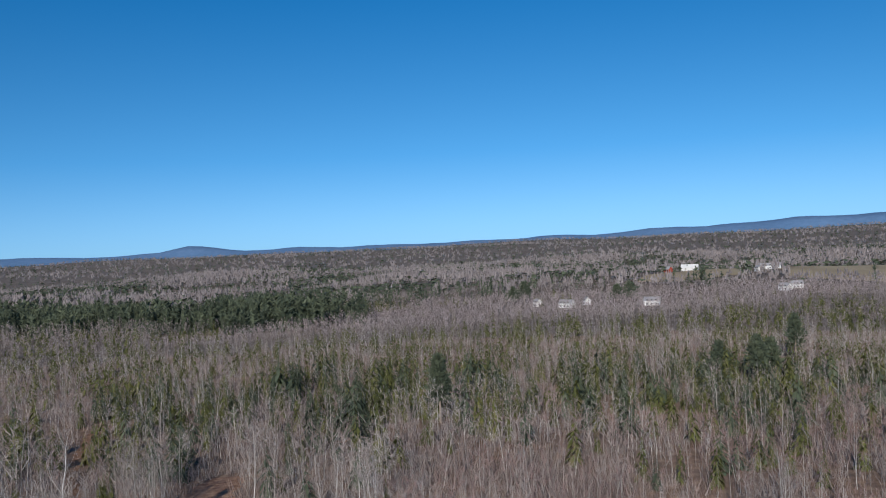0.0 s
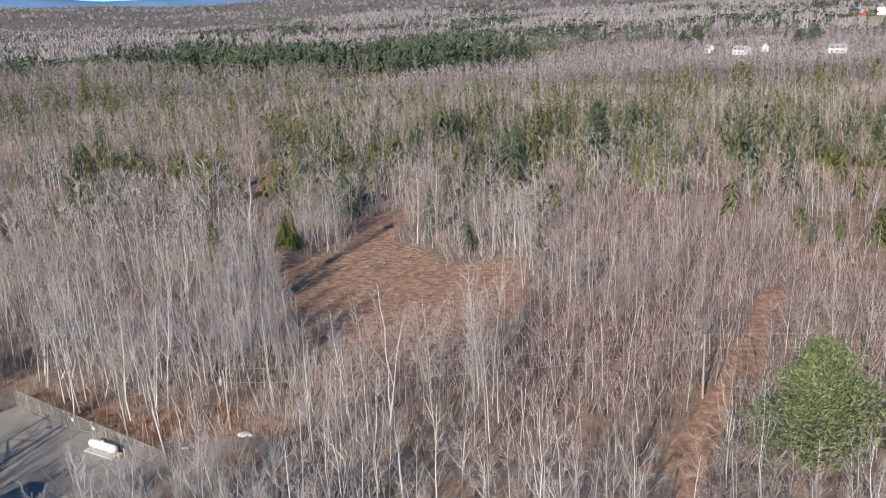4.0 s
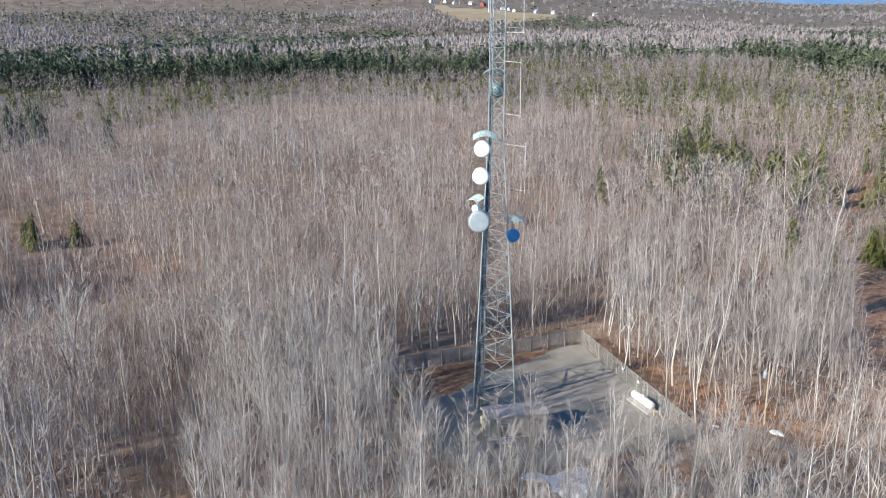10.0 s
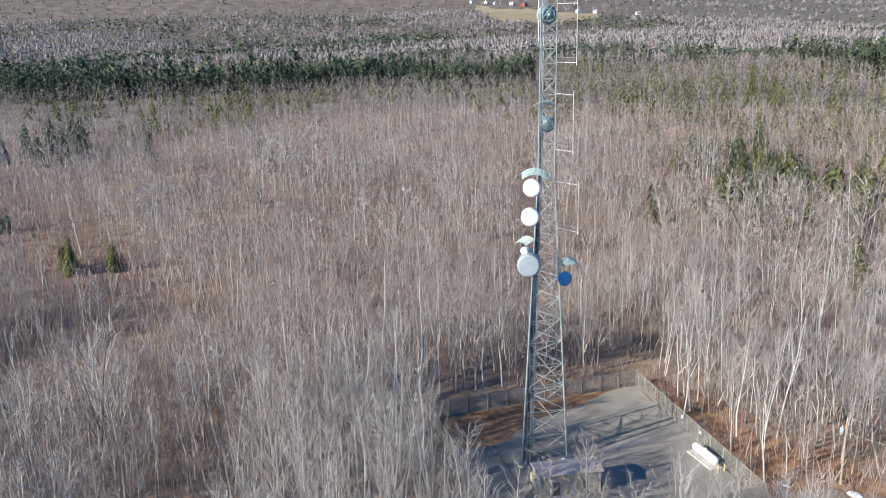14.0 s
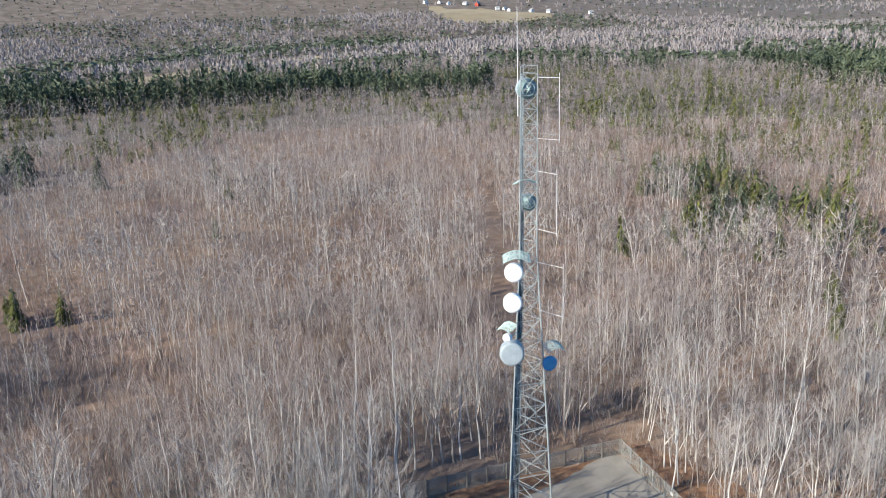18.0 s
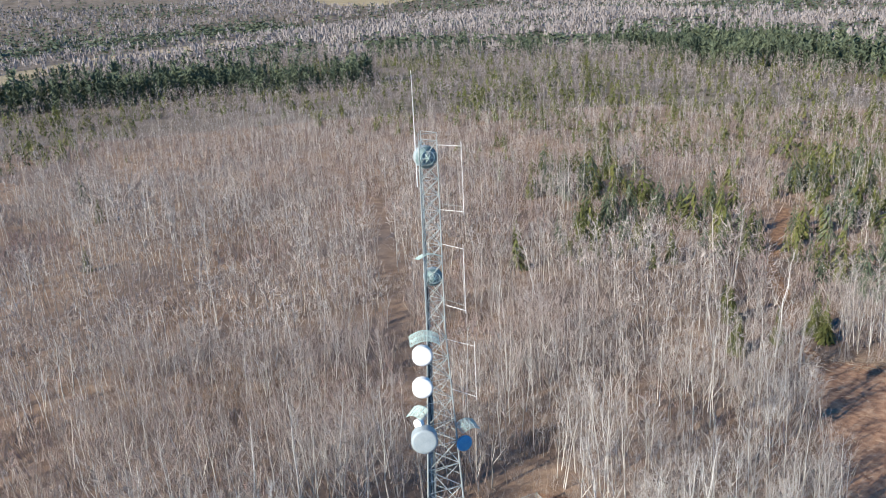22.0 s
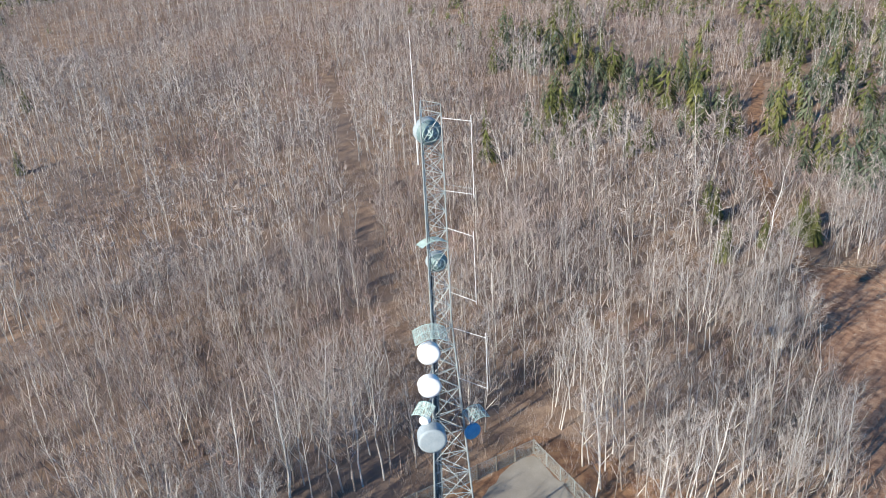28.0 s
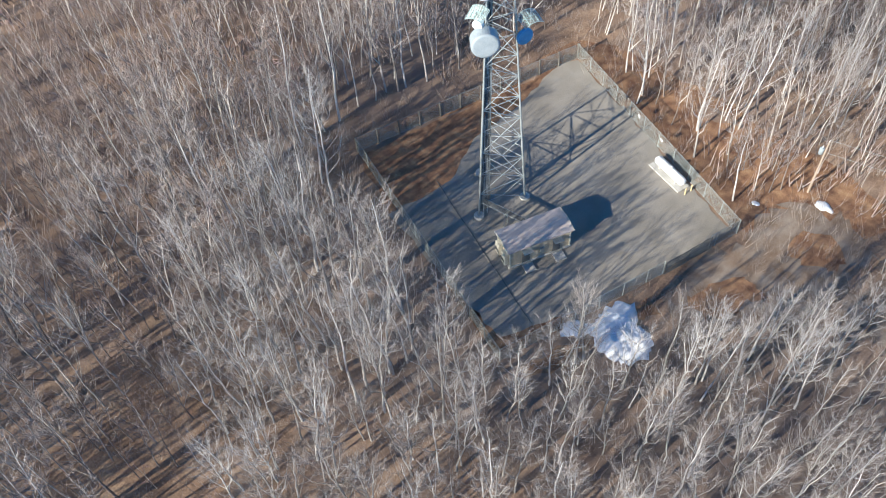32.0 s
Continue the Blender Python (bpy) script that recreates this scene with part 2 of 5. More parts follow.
def thing(name, m, label, category, group="", kind=""):
    ob = new(name)
    ob.matrix_world = m
    ob.empty_display_size = 0.2
    return tagged(ob, label, category, group, kind)


def box(bm, size, at=(0, 0, 0), m=None, bevel=0.0):
    r = bmesh.ops.create_cube(bm, size=1.0, matrix=(m or Matrix()) @ Matrix.Translation(at) @ Matrix.Diagonal((*size, 1)))
    if bevel:
        es = list({e for v in r["verts"] for e in v.link_edges})
        bmesh.ops.bevel(bm, geom=es, offset=bevel, segments=1, affect="EDGES")
    return bm


def rod(bm, a, b, r, sides=6, r2=None):
    a, b = Vector(a), Vector(b)
    d = b - a
    q = d.to_track_quat("Z", "Y").to_matrix().to_4x4()
    bmesh.ops.create_cone(bm, cap_ends=True, segments=sides, radius1=r, radius2=r if r2 is None else r2, depth=d.length,
                          matrix=Matrix.Translation((a + b) / 2) @ q)
    return bm


def lathe(bm, profile, sides=24, m=None):
    """Turns (radius, height) pairs about the z axis."""
    rings = []
    for r, z in profile:
        if r < 1e-5:
            rings.append([bm.verts.new((0, 0, z))])
        else:
            rings.append([bm.verts.new((r * math.cos(2 * math.pi * i / sides), r * math.sin(2 * math.pi * i / sides), z)) for i in range(sides)])
    for p, q in zip(rings, rings[1:]):
        for i in range(sides):
            j = (i + 1) % sides
            vs = [p[i % len(p)], p[j % len(p)], q[j % len(q)], q[i % len(q)]]
            vs = list(dict.fromkeys(vs))
            if len(vs) > 2:
                bm.faces.new(vs)
    if m is not None:
        bm.transform(m)
    return bm


def wave(x, y, size, seed):
    """A smooth random field, about -1 to 1, with features of that size in metres."""
    g = np.random.default_rng(seed)
    out = np.zeros(np.shape(x))
    for k in range(7):
        a, p, s = g.uniform(0, 6.283), g.uniform(0, 6.283), g.uniform(0.6, 1.7)
        out = out + np.sin((np.cos(a) * x + np.sin(a) * y) * 6.283 * s / (2.2 * size) + p)
    return out / 3.2


def land(x, y):
    """The height of the ground."""
    x, y = np.asarray(x, float), np.asarray(y, float)
    d = np.hypot(x - 40, y + 20)
    rise = np.clip((d - 1500) / 3000, 0, 1)
    rise = rise * rise * (3 - 2 * rise)
    far = np.clip((d - 250) / 900, 0, 1)
    bear = np.degrees(np.arctan2(-(x - 77), y + 67))
    west = np.clip((bear - 29) / 22, 0, 1) * np.clip((170 - bear) / 60, 0, 1)
    rise = rise + 2.35 * west * np.clip((d - 1450) / 900, 0, 1) + 0.5 * west * np.clip((d - 1950) / 250, 0, 1)
    return 11 * np.exp(-((x - 420) / 260) ** 2 - ((y - 860) / 130) ** 2) + 0.028 * np.clip(y, 0, 30) + far * 5 * wave(x, y, 420, 3) + rise * 34 + np.clip((d - 2500) / 2000, 0, 1) * 5 * wave(x, y, 900, 8)


def inside(x, y, poly):
    x, y = np.asarray(x), np.asarray(y)
    hit = np.zeros(x.shape, bool)
    for (x0, y0), (x1, y1) in zip(poly, poly[1:] + poly[:1]):
        cross = (y0 > y) != (y1 > y)
        hit ^= cross & (x < (x1 - x0) * (y - y0) / (y1 - y0 + 1e-12) + x0)
    return hit


def near_line(x, y, pts):
    best = np.full(np.shape(x), 1e9)
    for (x0, y0), (x1, y1) in zip(pts, pts[1:]):
        dx, dy = x1 - x0, y1 - y0
        t = np.clip(((x - x0) * dx + (y - y0) * dy) / (dx * dx + dy * dy), 0, 1)
        best = np.minimum(best, np.hypot(x - x0 - t * dx, y - y0 - t * dy))
    return best


# ---------------------------------------------------------------- the plan
CORNERS = [(-18.3, -0.9), (-5.6, 28.2), (24.5, 15.1), (13.3, -13.6)]          # fence: west, north, east, south
GATE = [(21.0, 5.6), (23.2, 11.4)]
YARD = [(-20, -1.2), (-6, 30.2), (26.2, 16.4), (28, 11), (21.5, 0.5), (14, -15.5)]
CLEAR = [(6, 93), (14, 99), (20, 101), (15, 120), (16, 137), (24, 137), (28, 112), (34, 107.6), (44, 95), (57, 99), (61, 72), (55, 50), (47, 37), (39, 34), (33, 42), (24, 60), (13, 80)]
TRAIL = [(104, 84), (98, 61), (93, 45), (87, 31.5), (84, 18), (82, 5)]
TRAIL_2 = [(-36, 195), (-30, 175.8), (-20, 144.1), (-8, 122.6), (-1, 106.8), (8, 96)]
LANE = [(-150, 138), (-140, 129), (-99.5, 93), (-66.4, 63.7), (-44.8, 44.8), (-26, 28)]
LONE = [(-179, -24), (-181, -21), (-125, -20), (-128, -19), (-123, -12), (-65, -51), (-58, -49), (-60, -52), (-162, 44), (-206, 71), (-134, -19),
        (-4, 91), (3, 108), (5.5, 106), (-1, 100), (3.2, 109.5), (60, 101), (-5, 93), (-13, 105), (-16, 112), (-42, 128), (-40, 133)]
DARK_LONE = [(-320, -11), (-281, 16), (-283, 12), (-290, 31), (-286, 28), (-300, 5), (-307, 36), (-318, 26), (-260, 48), (-296, 22), (-310, 14), (-312, 33)]
DRIVE = [(22.3, 8.5), (30, 9), (40, 13), (56, 20), (84, 18)]
TURN = [(22.6, 2.0), (24.8, 14.6), (26.5, 23.5), (32.5, 26.5), (38.5, 22.0), (38.0, 13.0), (32.5, 5.0), (27.0, -0.5)]
LINE = [(28.1, 25.0), (66, 35.5), (88, 40), (125, 46), (170, 54)]
FIELDS = [[(240, 770), (262, 832), (300, 850), (362, 915), (372, 880), (350, 790), (290, 752)], [(378, 745), (392, 800), (396, 890), (620, 940), (620, 690), (440, 650)],
          [(-1515, 1247), (-1450, 1321), (-1340, 1322), (-1250, 1366), (-1180, 1290), (-1160, 1150), (-1230, 1080), (-1330, 1110)]]
def bearing_at(b, dist):
    return (77 - dist * math.sin(radians(b)), -67 + dist * math.cos(radians(b)))


SHORE = [bearing_at(b, dd) for b, dd in ((50, 2385), (53, 2350), (56, 2285), (62, 2262), (68, 2270), (71, 2310), (69, 2350), (66, 2345), (58, 2342), (53, 2415), (50, 2430))]
MARSH = [(-700, 200), (-750, 289), (-815, 371), (-860, 470), (-900, 640)]
DARK_BANDS = [([(-640, 40), (-585, 68), (-510, 160), (-490, 245), (-462, 322), (-395, 338)], 29), ([(-540, 600), (-430, 650), (-350, 690), (-270, 690)], 55),
              ([(-316, 660), (-221, 585), (-120, 560), (-24, 560)], 55), ([(-1000, 300), (-1050, 500), (-1120, 800)], 90), ([(-840, 120), (-760, 60), (-700, -40)], 50)]


def pine_belt(x, y):
    """Where the dark belts of pine stand, with uneven borders."""
    k = np.zeros(np.shape(x), bool)
    for pts, w in DARK_BANDS:
        k |= near_line(x, y, pts) < w * (0.85 + 0.5 * wave(x, y, 55, 65) + 0.25 * wave(x, y, 18, 69))
    return k


def birch_strip(x, y):
    """A long strip of young purple-grey birch beyond the mixed woods."""
    e = 14 * wave(x, y, 40, 76)
    return (y > 412 + 0.3 * x + e) & (y < 690 + 2 * e) & (x > -100 + (y - 412) * 0.55 + e)


def conifer_share(x, y):
    d = np.hypot(x - 70, y + 60)
    p = np.full(np.shape(x), 0.0)
    edge = 34 * wave(x, y, 45, 23) + 16 * wave(x, y, 14, 24)
    mixed = (y + edge > 116 - 0.46 * np.minimum(x, 0)) & (y > 100)
    n = wave(x, y, 26, 21) + 0.7 * wave(x, y, 9, 22)
    p = np.where(mixed, np.where(y + 0.46 * np.minimum(x, 0) > 185, np.clip(0.38 + 0.30 * n, 0.05, 0.62), np.clip(np.where(x < 10, 0.21, 0.13) + 0.2 * n, 0.03, 0.42)), p)
    p = np.where(np.hypot(x + 75, y - 228) < 30 + 0.4 * edge, p * 0.2, p)
    west = (x + 2 * edge < -345) & (y > 20 - 0.2 * (x + 330))
    p = np.where(west & ~mixed, np.clip(0.30 + 0.4 * n, 0.03, 0.8), p)
    p = np.where((x > 60) & (y < 150) & mixed, p * 0.4, p)
    p = np.where((x > 16) & (x < 75) & (y < 145), p * 0.35, p)
    n2 = wave(x, y, 150, 33) + 0.5 * wave(x, y, 60, 34)
    p = np.where(d > 700, np.clip(0.52 + 0.6 * n2, 0.08, 0.93), p)
    p = np.where((d > 620) & (d < 1500) & (np.degrees(np.arctan2(-(x - 77), y + 67)) > 30) & (np.degrees(np.arctan2(-(x - 77), y + 67)) < 50) & (y < 2000), np.clip(p * 0.45, 0.05, 0.5), p)
    return np.where(birch_strip(x, y), 0.02, np.where(pine_belt(x, y), 0.93, p))


def open_ground(x, y):
    o = inside(x, y, YARD) | inside(x, y, CLEAR)
    o |= inside(x, y, TURN)
    o |= near_line(x, y, TRAIL) < 2.6
    o |= near_line(x, y, TRAIL_2) < 3.0
    o |= near_line(x, y, LANE) < 2.3
    o |= near_line(x, y, [CORNERS[3], CORNERS[0]]) < 4.6
    o |= near_line(x, y, CORNERS[:2]) < 5.0
    for px, py in LONE + DARK_LONE:
        o |= np.hypot(x - px - 1, y - py + 2) < 3.2
    o |= near_line(x, y, DRIVE) < 3.4
    o |= (near_line(x, y, LINE) < 2.4) & (x < 34)
    o |= near_line(x, y, MARSH) < 32
    for f in FIELDS + [SHORE]:
        o |= inside(x, y, f)
    o |= np.hypot(x - 22, y + 3.5) < 5
    o |= np.hypot(x - 99, y - 19) < 7
    o |= np.hypot(x - 69.3, y - 186) < 5
    return o


def in_view(x, y):
    """The fan of land that the way looks over, and the woods round the yard."""
    a = np.degrees(np.arctan2(-(x - 95), y + 95))
    s = ((x + 15.5) * 51.5 - (y + 55) * 65) / 83
    return (((a > -34) & (a < 93)) | (np.hypot(x - 25, y + 25) < 75)) & ((s < 30) | (y > 20))


# ---------------------------------------------------------------- ground
def build_ground():
    rad = np.concatenate([np.linspace(0, 60, 21), np.geomspace(64, 4900, 75)])
    n = 144
    vs = [(20.0, 0.0, 0.0)]
    for r in rad[1:]:
        for k in range(n):
            a = 2 * math.pi * k / n
            vs.append((20 + r * math.cos(a), r * math.sin(a), 0))
    v = np.array(vs)
    v[:, 2] = land(v[:, 0], v[:, 1])
    tris = [(0, 1 + k, 1 + (k + 1) % n) for k in range(n)]
    for i in range(len(rad) - 2):
        for k in range(n):
            a, b = 1 + i * n + k, 1 + i * n + (k + 1) % n
            tris += [(a, a + n, b + n), (a, b + n, b)]
    mid = v[np.array(tris)].mean(1)
    ob = new("ground", soup("ground", v, tris, [FLOOR, FAR_FLOOR], (np.hypot(mid[:, 0] - 66, mid[:, 1] + 62) > 470).astype(int)))
    ob.data.shade_smooth()
    tagged(ob, "brown leaf-covered woods floor running to the horizon", "ground", kind="structure")


def sheet(name, poly, mat, label, category, lift=0.03, step=1.5, ragged=0.5, seed=1):
    """A flat patch of ground cover with an uneven border, laid on the land."""
    g = random.Random(seed)
    pts = []
    for (x0, y0), (x1, y1) in zip(poly, poly[1:] + poly[:1]):
        k = max(1, int(math.hypot(x1 - x0, y1 - y0) / step))
        for i in range(k):
            t = i / k
            pts.append((x0 + (x1 - x0) * t + g.uniform(-ragged, ragged), y0 + (y1 - y0) * t + g.uniform(-ragged, ragged)))
    bm = bmesh.new()
    f = bm.faces.new([bm.verts.new((x, y, 0)) for x, y in pts])
    bmesh.ops.triangulate(bm, faces=[f])
    bmesh.ops.subdivide_edges(bm, edges=bm.edges[:], cuts=1)
    bmesh.ops.triangulate(bm, faces=bm.faces[:])
    for v in bm.verts:
        v.co.z = float(land(v.co.x, v.co.y)) + lift
    bmesh.ops.recalc_face_normals(bm, faces=bm.faces[:])
    if sum(f.normal.z for f in bm.faces) < 0:
        bmesh.ops.reverse_faces(bm, faces=bm.faces[:])
    ob = part(name, bm, mat)
    return tagged(ob, label, category, kind="structure")


def ribbon(pts, w):
    left, right = [], []
    for i, (x, y) in enumerate(pts):
        x0, y0 = pts[max(0, i - 1)]
        x1, y1 = pts[min(len(pts) - 1, i + 1)]
        d = math.hypot(x1 - x0, y1 - y0)
        nx, ny = -(y1 - y0) / d * w, (x1 - x0) / d * w
        left.append((x + nx, y + ny))
        right.append((x - nx, y - ny))
    return left + right[::-1]


build_ground()
PAD = [(-8.6, -6.0), (-6.0, 2.0), (-8.0, 9.0), (-6.8, 17.5), (-6.9, 26.0), (-5.4, 28.0), (24.2, 15.0), (20.2, 4.2), (15.5, -5.0), (11.5, -11.5), (3.0, -9.2)]
sheet("gravel_pad", PAD, GRAVEL, "pale grey gravel yard inside the fence", "gravel yard", 0.05, 1.2, 0.25, 4)
sheet("leaf_drift", [(-17.9, -1.1), (-5.9, 26.8), (-6.6, 17.5), (-7.8, 9.0), (-5.8, 2.0), (-8.4, -6.0)], LEAVES, "rust-orange fallen leaves drifted inside the fence", "leaf litter", 0.02, 1.5, 0.4, 15)
sheet("leaf_drift", [(2.6, -9.4), (13.0, -13.2), (16.4, -6.0), (15.2, -5.4), (11.4, -11.0)], LEAVES, "rust-orange fallen leaves along the fence foot", "leaf litter", 0.03, 1.5, 0.4, 16)
sheet("turning_place", [(22.9, 2.5), (24.6, 13.8), (27.2, 21.5), (33.0, 24.0), (38.0, 21.0), (37.0, 13.0), (32.0, 6.0), (27.0, 0.5)], DIRT, "brown gravel turning place outside the gate", "drive", 0.055, 1.0, 1.2, 17)
sheet("gravel_drive", ribbon(DRIVE, 2.9), DIRT, "brown-grey dirt and gravel drive to the gate", "drive", 0.04, 2.0, 0.6, 5)
sheet("leaf_patch", [(24.8, 4.5), (26.0, 8.6), (28.4, 10.6), (30.8, 9.2), (29.6, 5.8), (27.2, 3.4)], LEAVES, "dark red-brown fallen leaves by the gate", "leaf litter", 0.075, 0.8, 0.7, 18)
sheet("leaf_patch", [(29.5, 16.5), (30.5, 20.0), (34.0, 21.0), (35.8, 17.5), (32.4, 15.2)], LEAVES, "brown fallen leaves on the turning place", "leaf litter", 0.075, 0.8, 0.7, 19)
sheet("leaf_patch", [(15.0, -13.8), (18.2, -6.4), (21.6, 1.8), (22.9, 1.6), (19.6, -6.6), (16.4, -14.4)], LEAVES, "orange fallen leaves drifted along the outside of the fence", "leaf litter", 0.03, 0.9, 0.6, 20)
sheet("clearing", CLEAR, CLEARING, "rust-brown cut clearing with dead leaves and slash", "clearing", 0.035, 3, 1.2, 6)
sheet("yard_margin", [(-20, -2), (-7, 31), (-3, 34), (30, 30), (38, 27), (34, 18), (26, 15.5), (-5.6, 28.4), (-18.5, -0.6)], LEAVES, "orange leaf litter along the fence", "leaf litter", 0.02, 2.5, 1.0, 7)
sheet("trail", ribbon(TRAIL, 2.4), CLEARING, "rust-brown grassy track between the trees", "trail", 0.03, 2, 0.5, 8)
sheet("skid_trail", ribbon(TRAIL_2, 1.5), LEAVES, "dark leaf-strewn track through the woods", "trail", 0.03, 2, 0.6, 9)
for i, f in enumerate(FIELDS):
    sheet("hayfield", f, FIELD, "dry tan hayfield on a farm far off", "field", 0.4, 30, 6, 10 + i)
sheet("marsh", ribbon(MARSH, 30), FIELD, "tan open marsh between the woods", "marsh", 0.4, 20, 6, 14)


# ---------------------------------------------------------------- far ridges and lake
def ridge(name, dist, a0, a1, base, peaks, label):
    """A long wooded ridge; bearings in degrees to the left of north, peaks as (bearing, height, width)."""
    n, v, t = 160, [], []
    for i in range(n + 1):
        a = a0 + (a1 - a0) * i / n
        h = base + sum(p * math.exp(-((a - b) / w) ** 2) for b, p, w in peaks)
        h += 3.0 * float(wave(np.array(a * 40.0), np.array(0.0), 60, 5)) + 1.5 * float(wave(np.array(a * 40.0), np.array(5.0), 14, 6))
        for k, (dd, f) in enumerate(((-200, 0.0), (-80, 0.72), (0, 1.0), (200, 0.2))):
            x, y = 77 - (dist + dd) * math.sin(radians(a)), -67 + (dist + dd) * math.cos(radians(a))
            v.append((x, y, 25 + (h - 25) * f))
        if i:
            for k in range(3):
                p, q = (i - 1) * 4 + k, i * 4 + k
                t += [(p, p + 1, q + 1), (p, q + 1, q)]
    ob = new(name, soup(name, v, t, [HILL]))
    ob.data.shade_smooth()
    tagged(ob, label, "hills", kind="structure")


ridge("backdrop_hills", 4650, -38, 100, 51, [(17.2, 36, 1.5), (15.6, 18, 1.6), (20.0, 14, 1.4), (26, 15, 3), (10, 8, 4), (-6, 8, 2), (-13, 22, 3.2), (-17.5, 20, 2.0), (-21, 26, 2.2), (-26, 44, 5), (38, 40, 8), (52, 110, 12), (72, 130, 16), (95, 120, 16)], "far wooded ridges on the horizon, haze painted in as blue")
lake = sheet("lake", SHORE, WATER, "blue lake far off beyond the woods", "lake", 4.0, 60, 12, 31)


# ---------------------------------------------------------------- tree shapes, as arrays
class Shape:
    def __init__(self):
        self.v, self.t, self.m = [], [], []

    def tube(self, pts, radii, sides, m):
        base = len(self.v)
        for k, (p, r) in enumerate(zip(pts, radii)):
            for i in range(sides):
                a = 2 * math.pi * i / sides
                self.v.append((p[0] + r * math.cos(a), p[1] + r * math.sin(a), p[2]))
        for k in range(len(pts) - 1):
            for i in range(sides):
                a, b = base + k * sides + i, base + k * sides + (i + 1) % sides
                self.t += [(a, b, b + sides), (a, b + sides, a + sides)]
                self.m += [m, m]

    def spike(self, p, q, w, m, g, out=None):
        """One thin tapering twig or spray, its face turned at random or roughly along out."""
        d = np.subtract(q, p)
        s = np.cross(d, g.normal(size=3) if out is None else np.asarray(out) + g.normal(0, 0.38, 3))
        s = s / (np.linalg.norm(s) + 1e-9) * w / 2
        b = len(self.v)
        self.v += [tuple(np.subtract(p, s)), tuple(np.add(p, s)), tuple(q)]
        self.t.append((b, b + 1, b + 2))
        self.m.append(m)

    def arrays(self):
        return np.array(self.v, np.float32), np.array(self.t, np.int32), np.array(self.m, np.int32)


def bare(seed, h, limbs, twigs, sides, segs, twig_w, limb_sides=3, spread=1.0, forks=2, crown_low=0.36, girth=0.0068, calm=False):
    """A leafless hardwood: wandering trunk, ascending limbs, fine twigs. Slots: 0 bark, 1 twigs."""
    g = np.random.default_rng(seed)
    trunk, crown = Shape(), Shape()
    r0 = h * girth
    lean = g.normal(0, 0.06, 2)
    stems = []
    x, y = 0.0, 0.0
    pts = [(0, 0, -0.3)]
    for k in range(1, segs + 1):
        f = k / segs
        x += lean[0] * h / segs + g.normal(0, 0.055 * h / segs)
        y += lean[1] * h / segs + g.normal(0, 0.055 * h / segs)
        pts.append((x, y, h * f))
    rad = [max(0.012, r0 * (1 - 0.9 * k / segs)) for k in range(segs + 1)]
    trunk.tube(pts, rad, sides, 0)
    stems.append((pts, rad))
    P = np.array(pts)

    def along(f):
        k = min(segs - 1, int(f * segs))
        return P[k] + (P[k + 1] - P[k]) * (f * segs - k)
    ends = []
    a0 = g.uniform(0, 6.28)
    for k in range(limbs):
        f = crown_low + (0.94 - crown_low) * (k + g.uniform(0, 0.8)) / limbs
        big = k < forks
        p = along(f)
        a = a0 + k * 2.4 + g.normal(0, 0.4)
        L = h * ((0.40 if big else 0.27) * (1.12 - f) + 0.07) * g.uniform(0.75, 1.25)
        out = (0.42 if big else 0.62) * spread
        mid = p + np.array((math.cos(a) * out * L * 0.55, math.sin(a) * out * L * 0.55, L * 0.42))
        tip = p + np.array((math.cos(a) * out * L * 0.85, math.sin(a) * out * L * 0.85, L)) + g.normal(0, 0.12, 3)
        rr = max(0.013, r0 * (1 - 0.9 * f) * (0.6 if big else 0.32))
        if limb_sides:
            crown.tube([tuple(p), tuple(mid), tuple(tip)], [rr, rr * 0.65, 0.008], limb_sides, 0)
        else:
            crown.spike(tuple(p), tuple(mid + (tip - mid) * 0.6), rr * 2.6, 0, g)
        ends.append((p, mid, tip, L))
    ends.append((along(0.7), along(0.86), along(0.999), h * 0.3))
    for k in range(twigs):
        p, mid, tip, L = ends[g.integers(len(ends))]
        f = g.uniform(0.1, 1.0)
        s = p + (mid - p) * f * 2 if f < 0.5 else mid + (tip - mid) * (f * 2 - 1)
        way = (tip - p) / (np.linalg.norm(tip - p) + 1e-6) + g.normal(0, 0.52, 3)
        way[2] = abs(way[2]) * 0.8
        q = s + way / np.linalg.norm(way) * g.uniform(0.4, 1.3) * (0.5 + 0.24 * L)
        crown.spike(tuple(s), tuple(q), twig_w * g.uniform(0.7, 1.4), 1, g, (s[0] * 0.5, s[1] * 0.5, 0.6) if calm else None)
    return trunk, crown


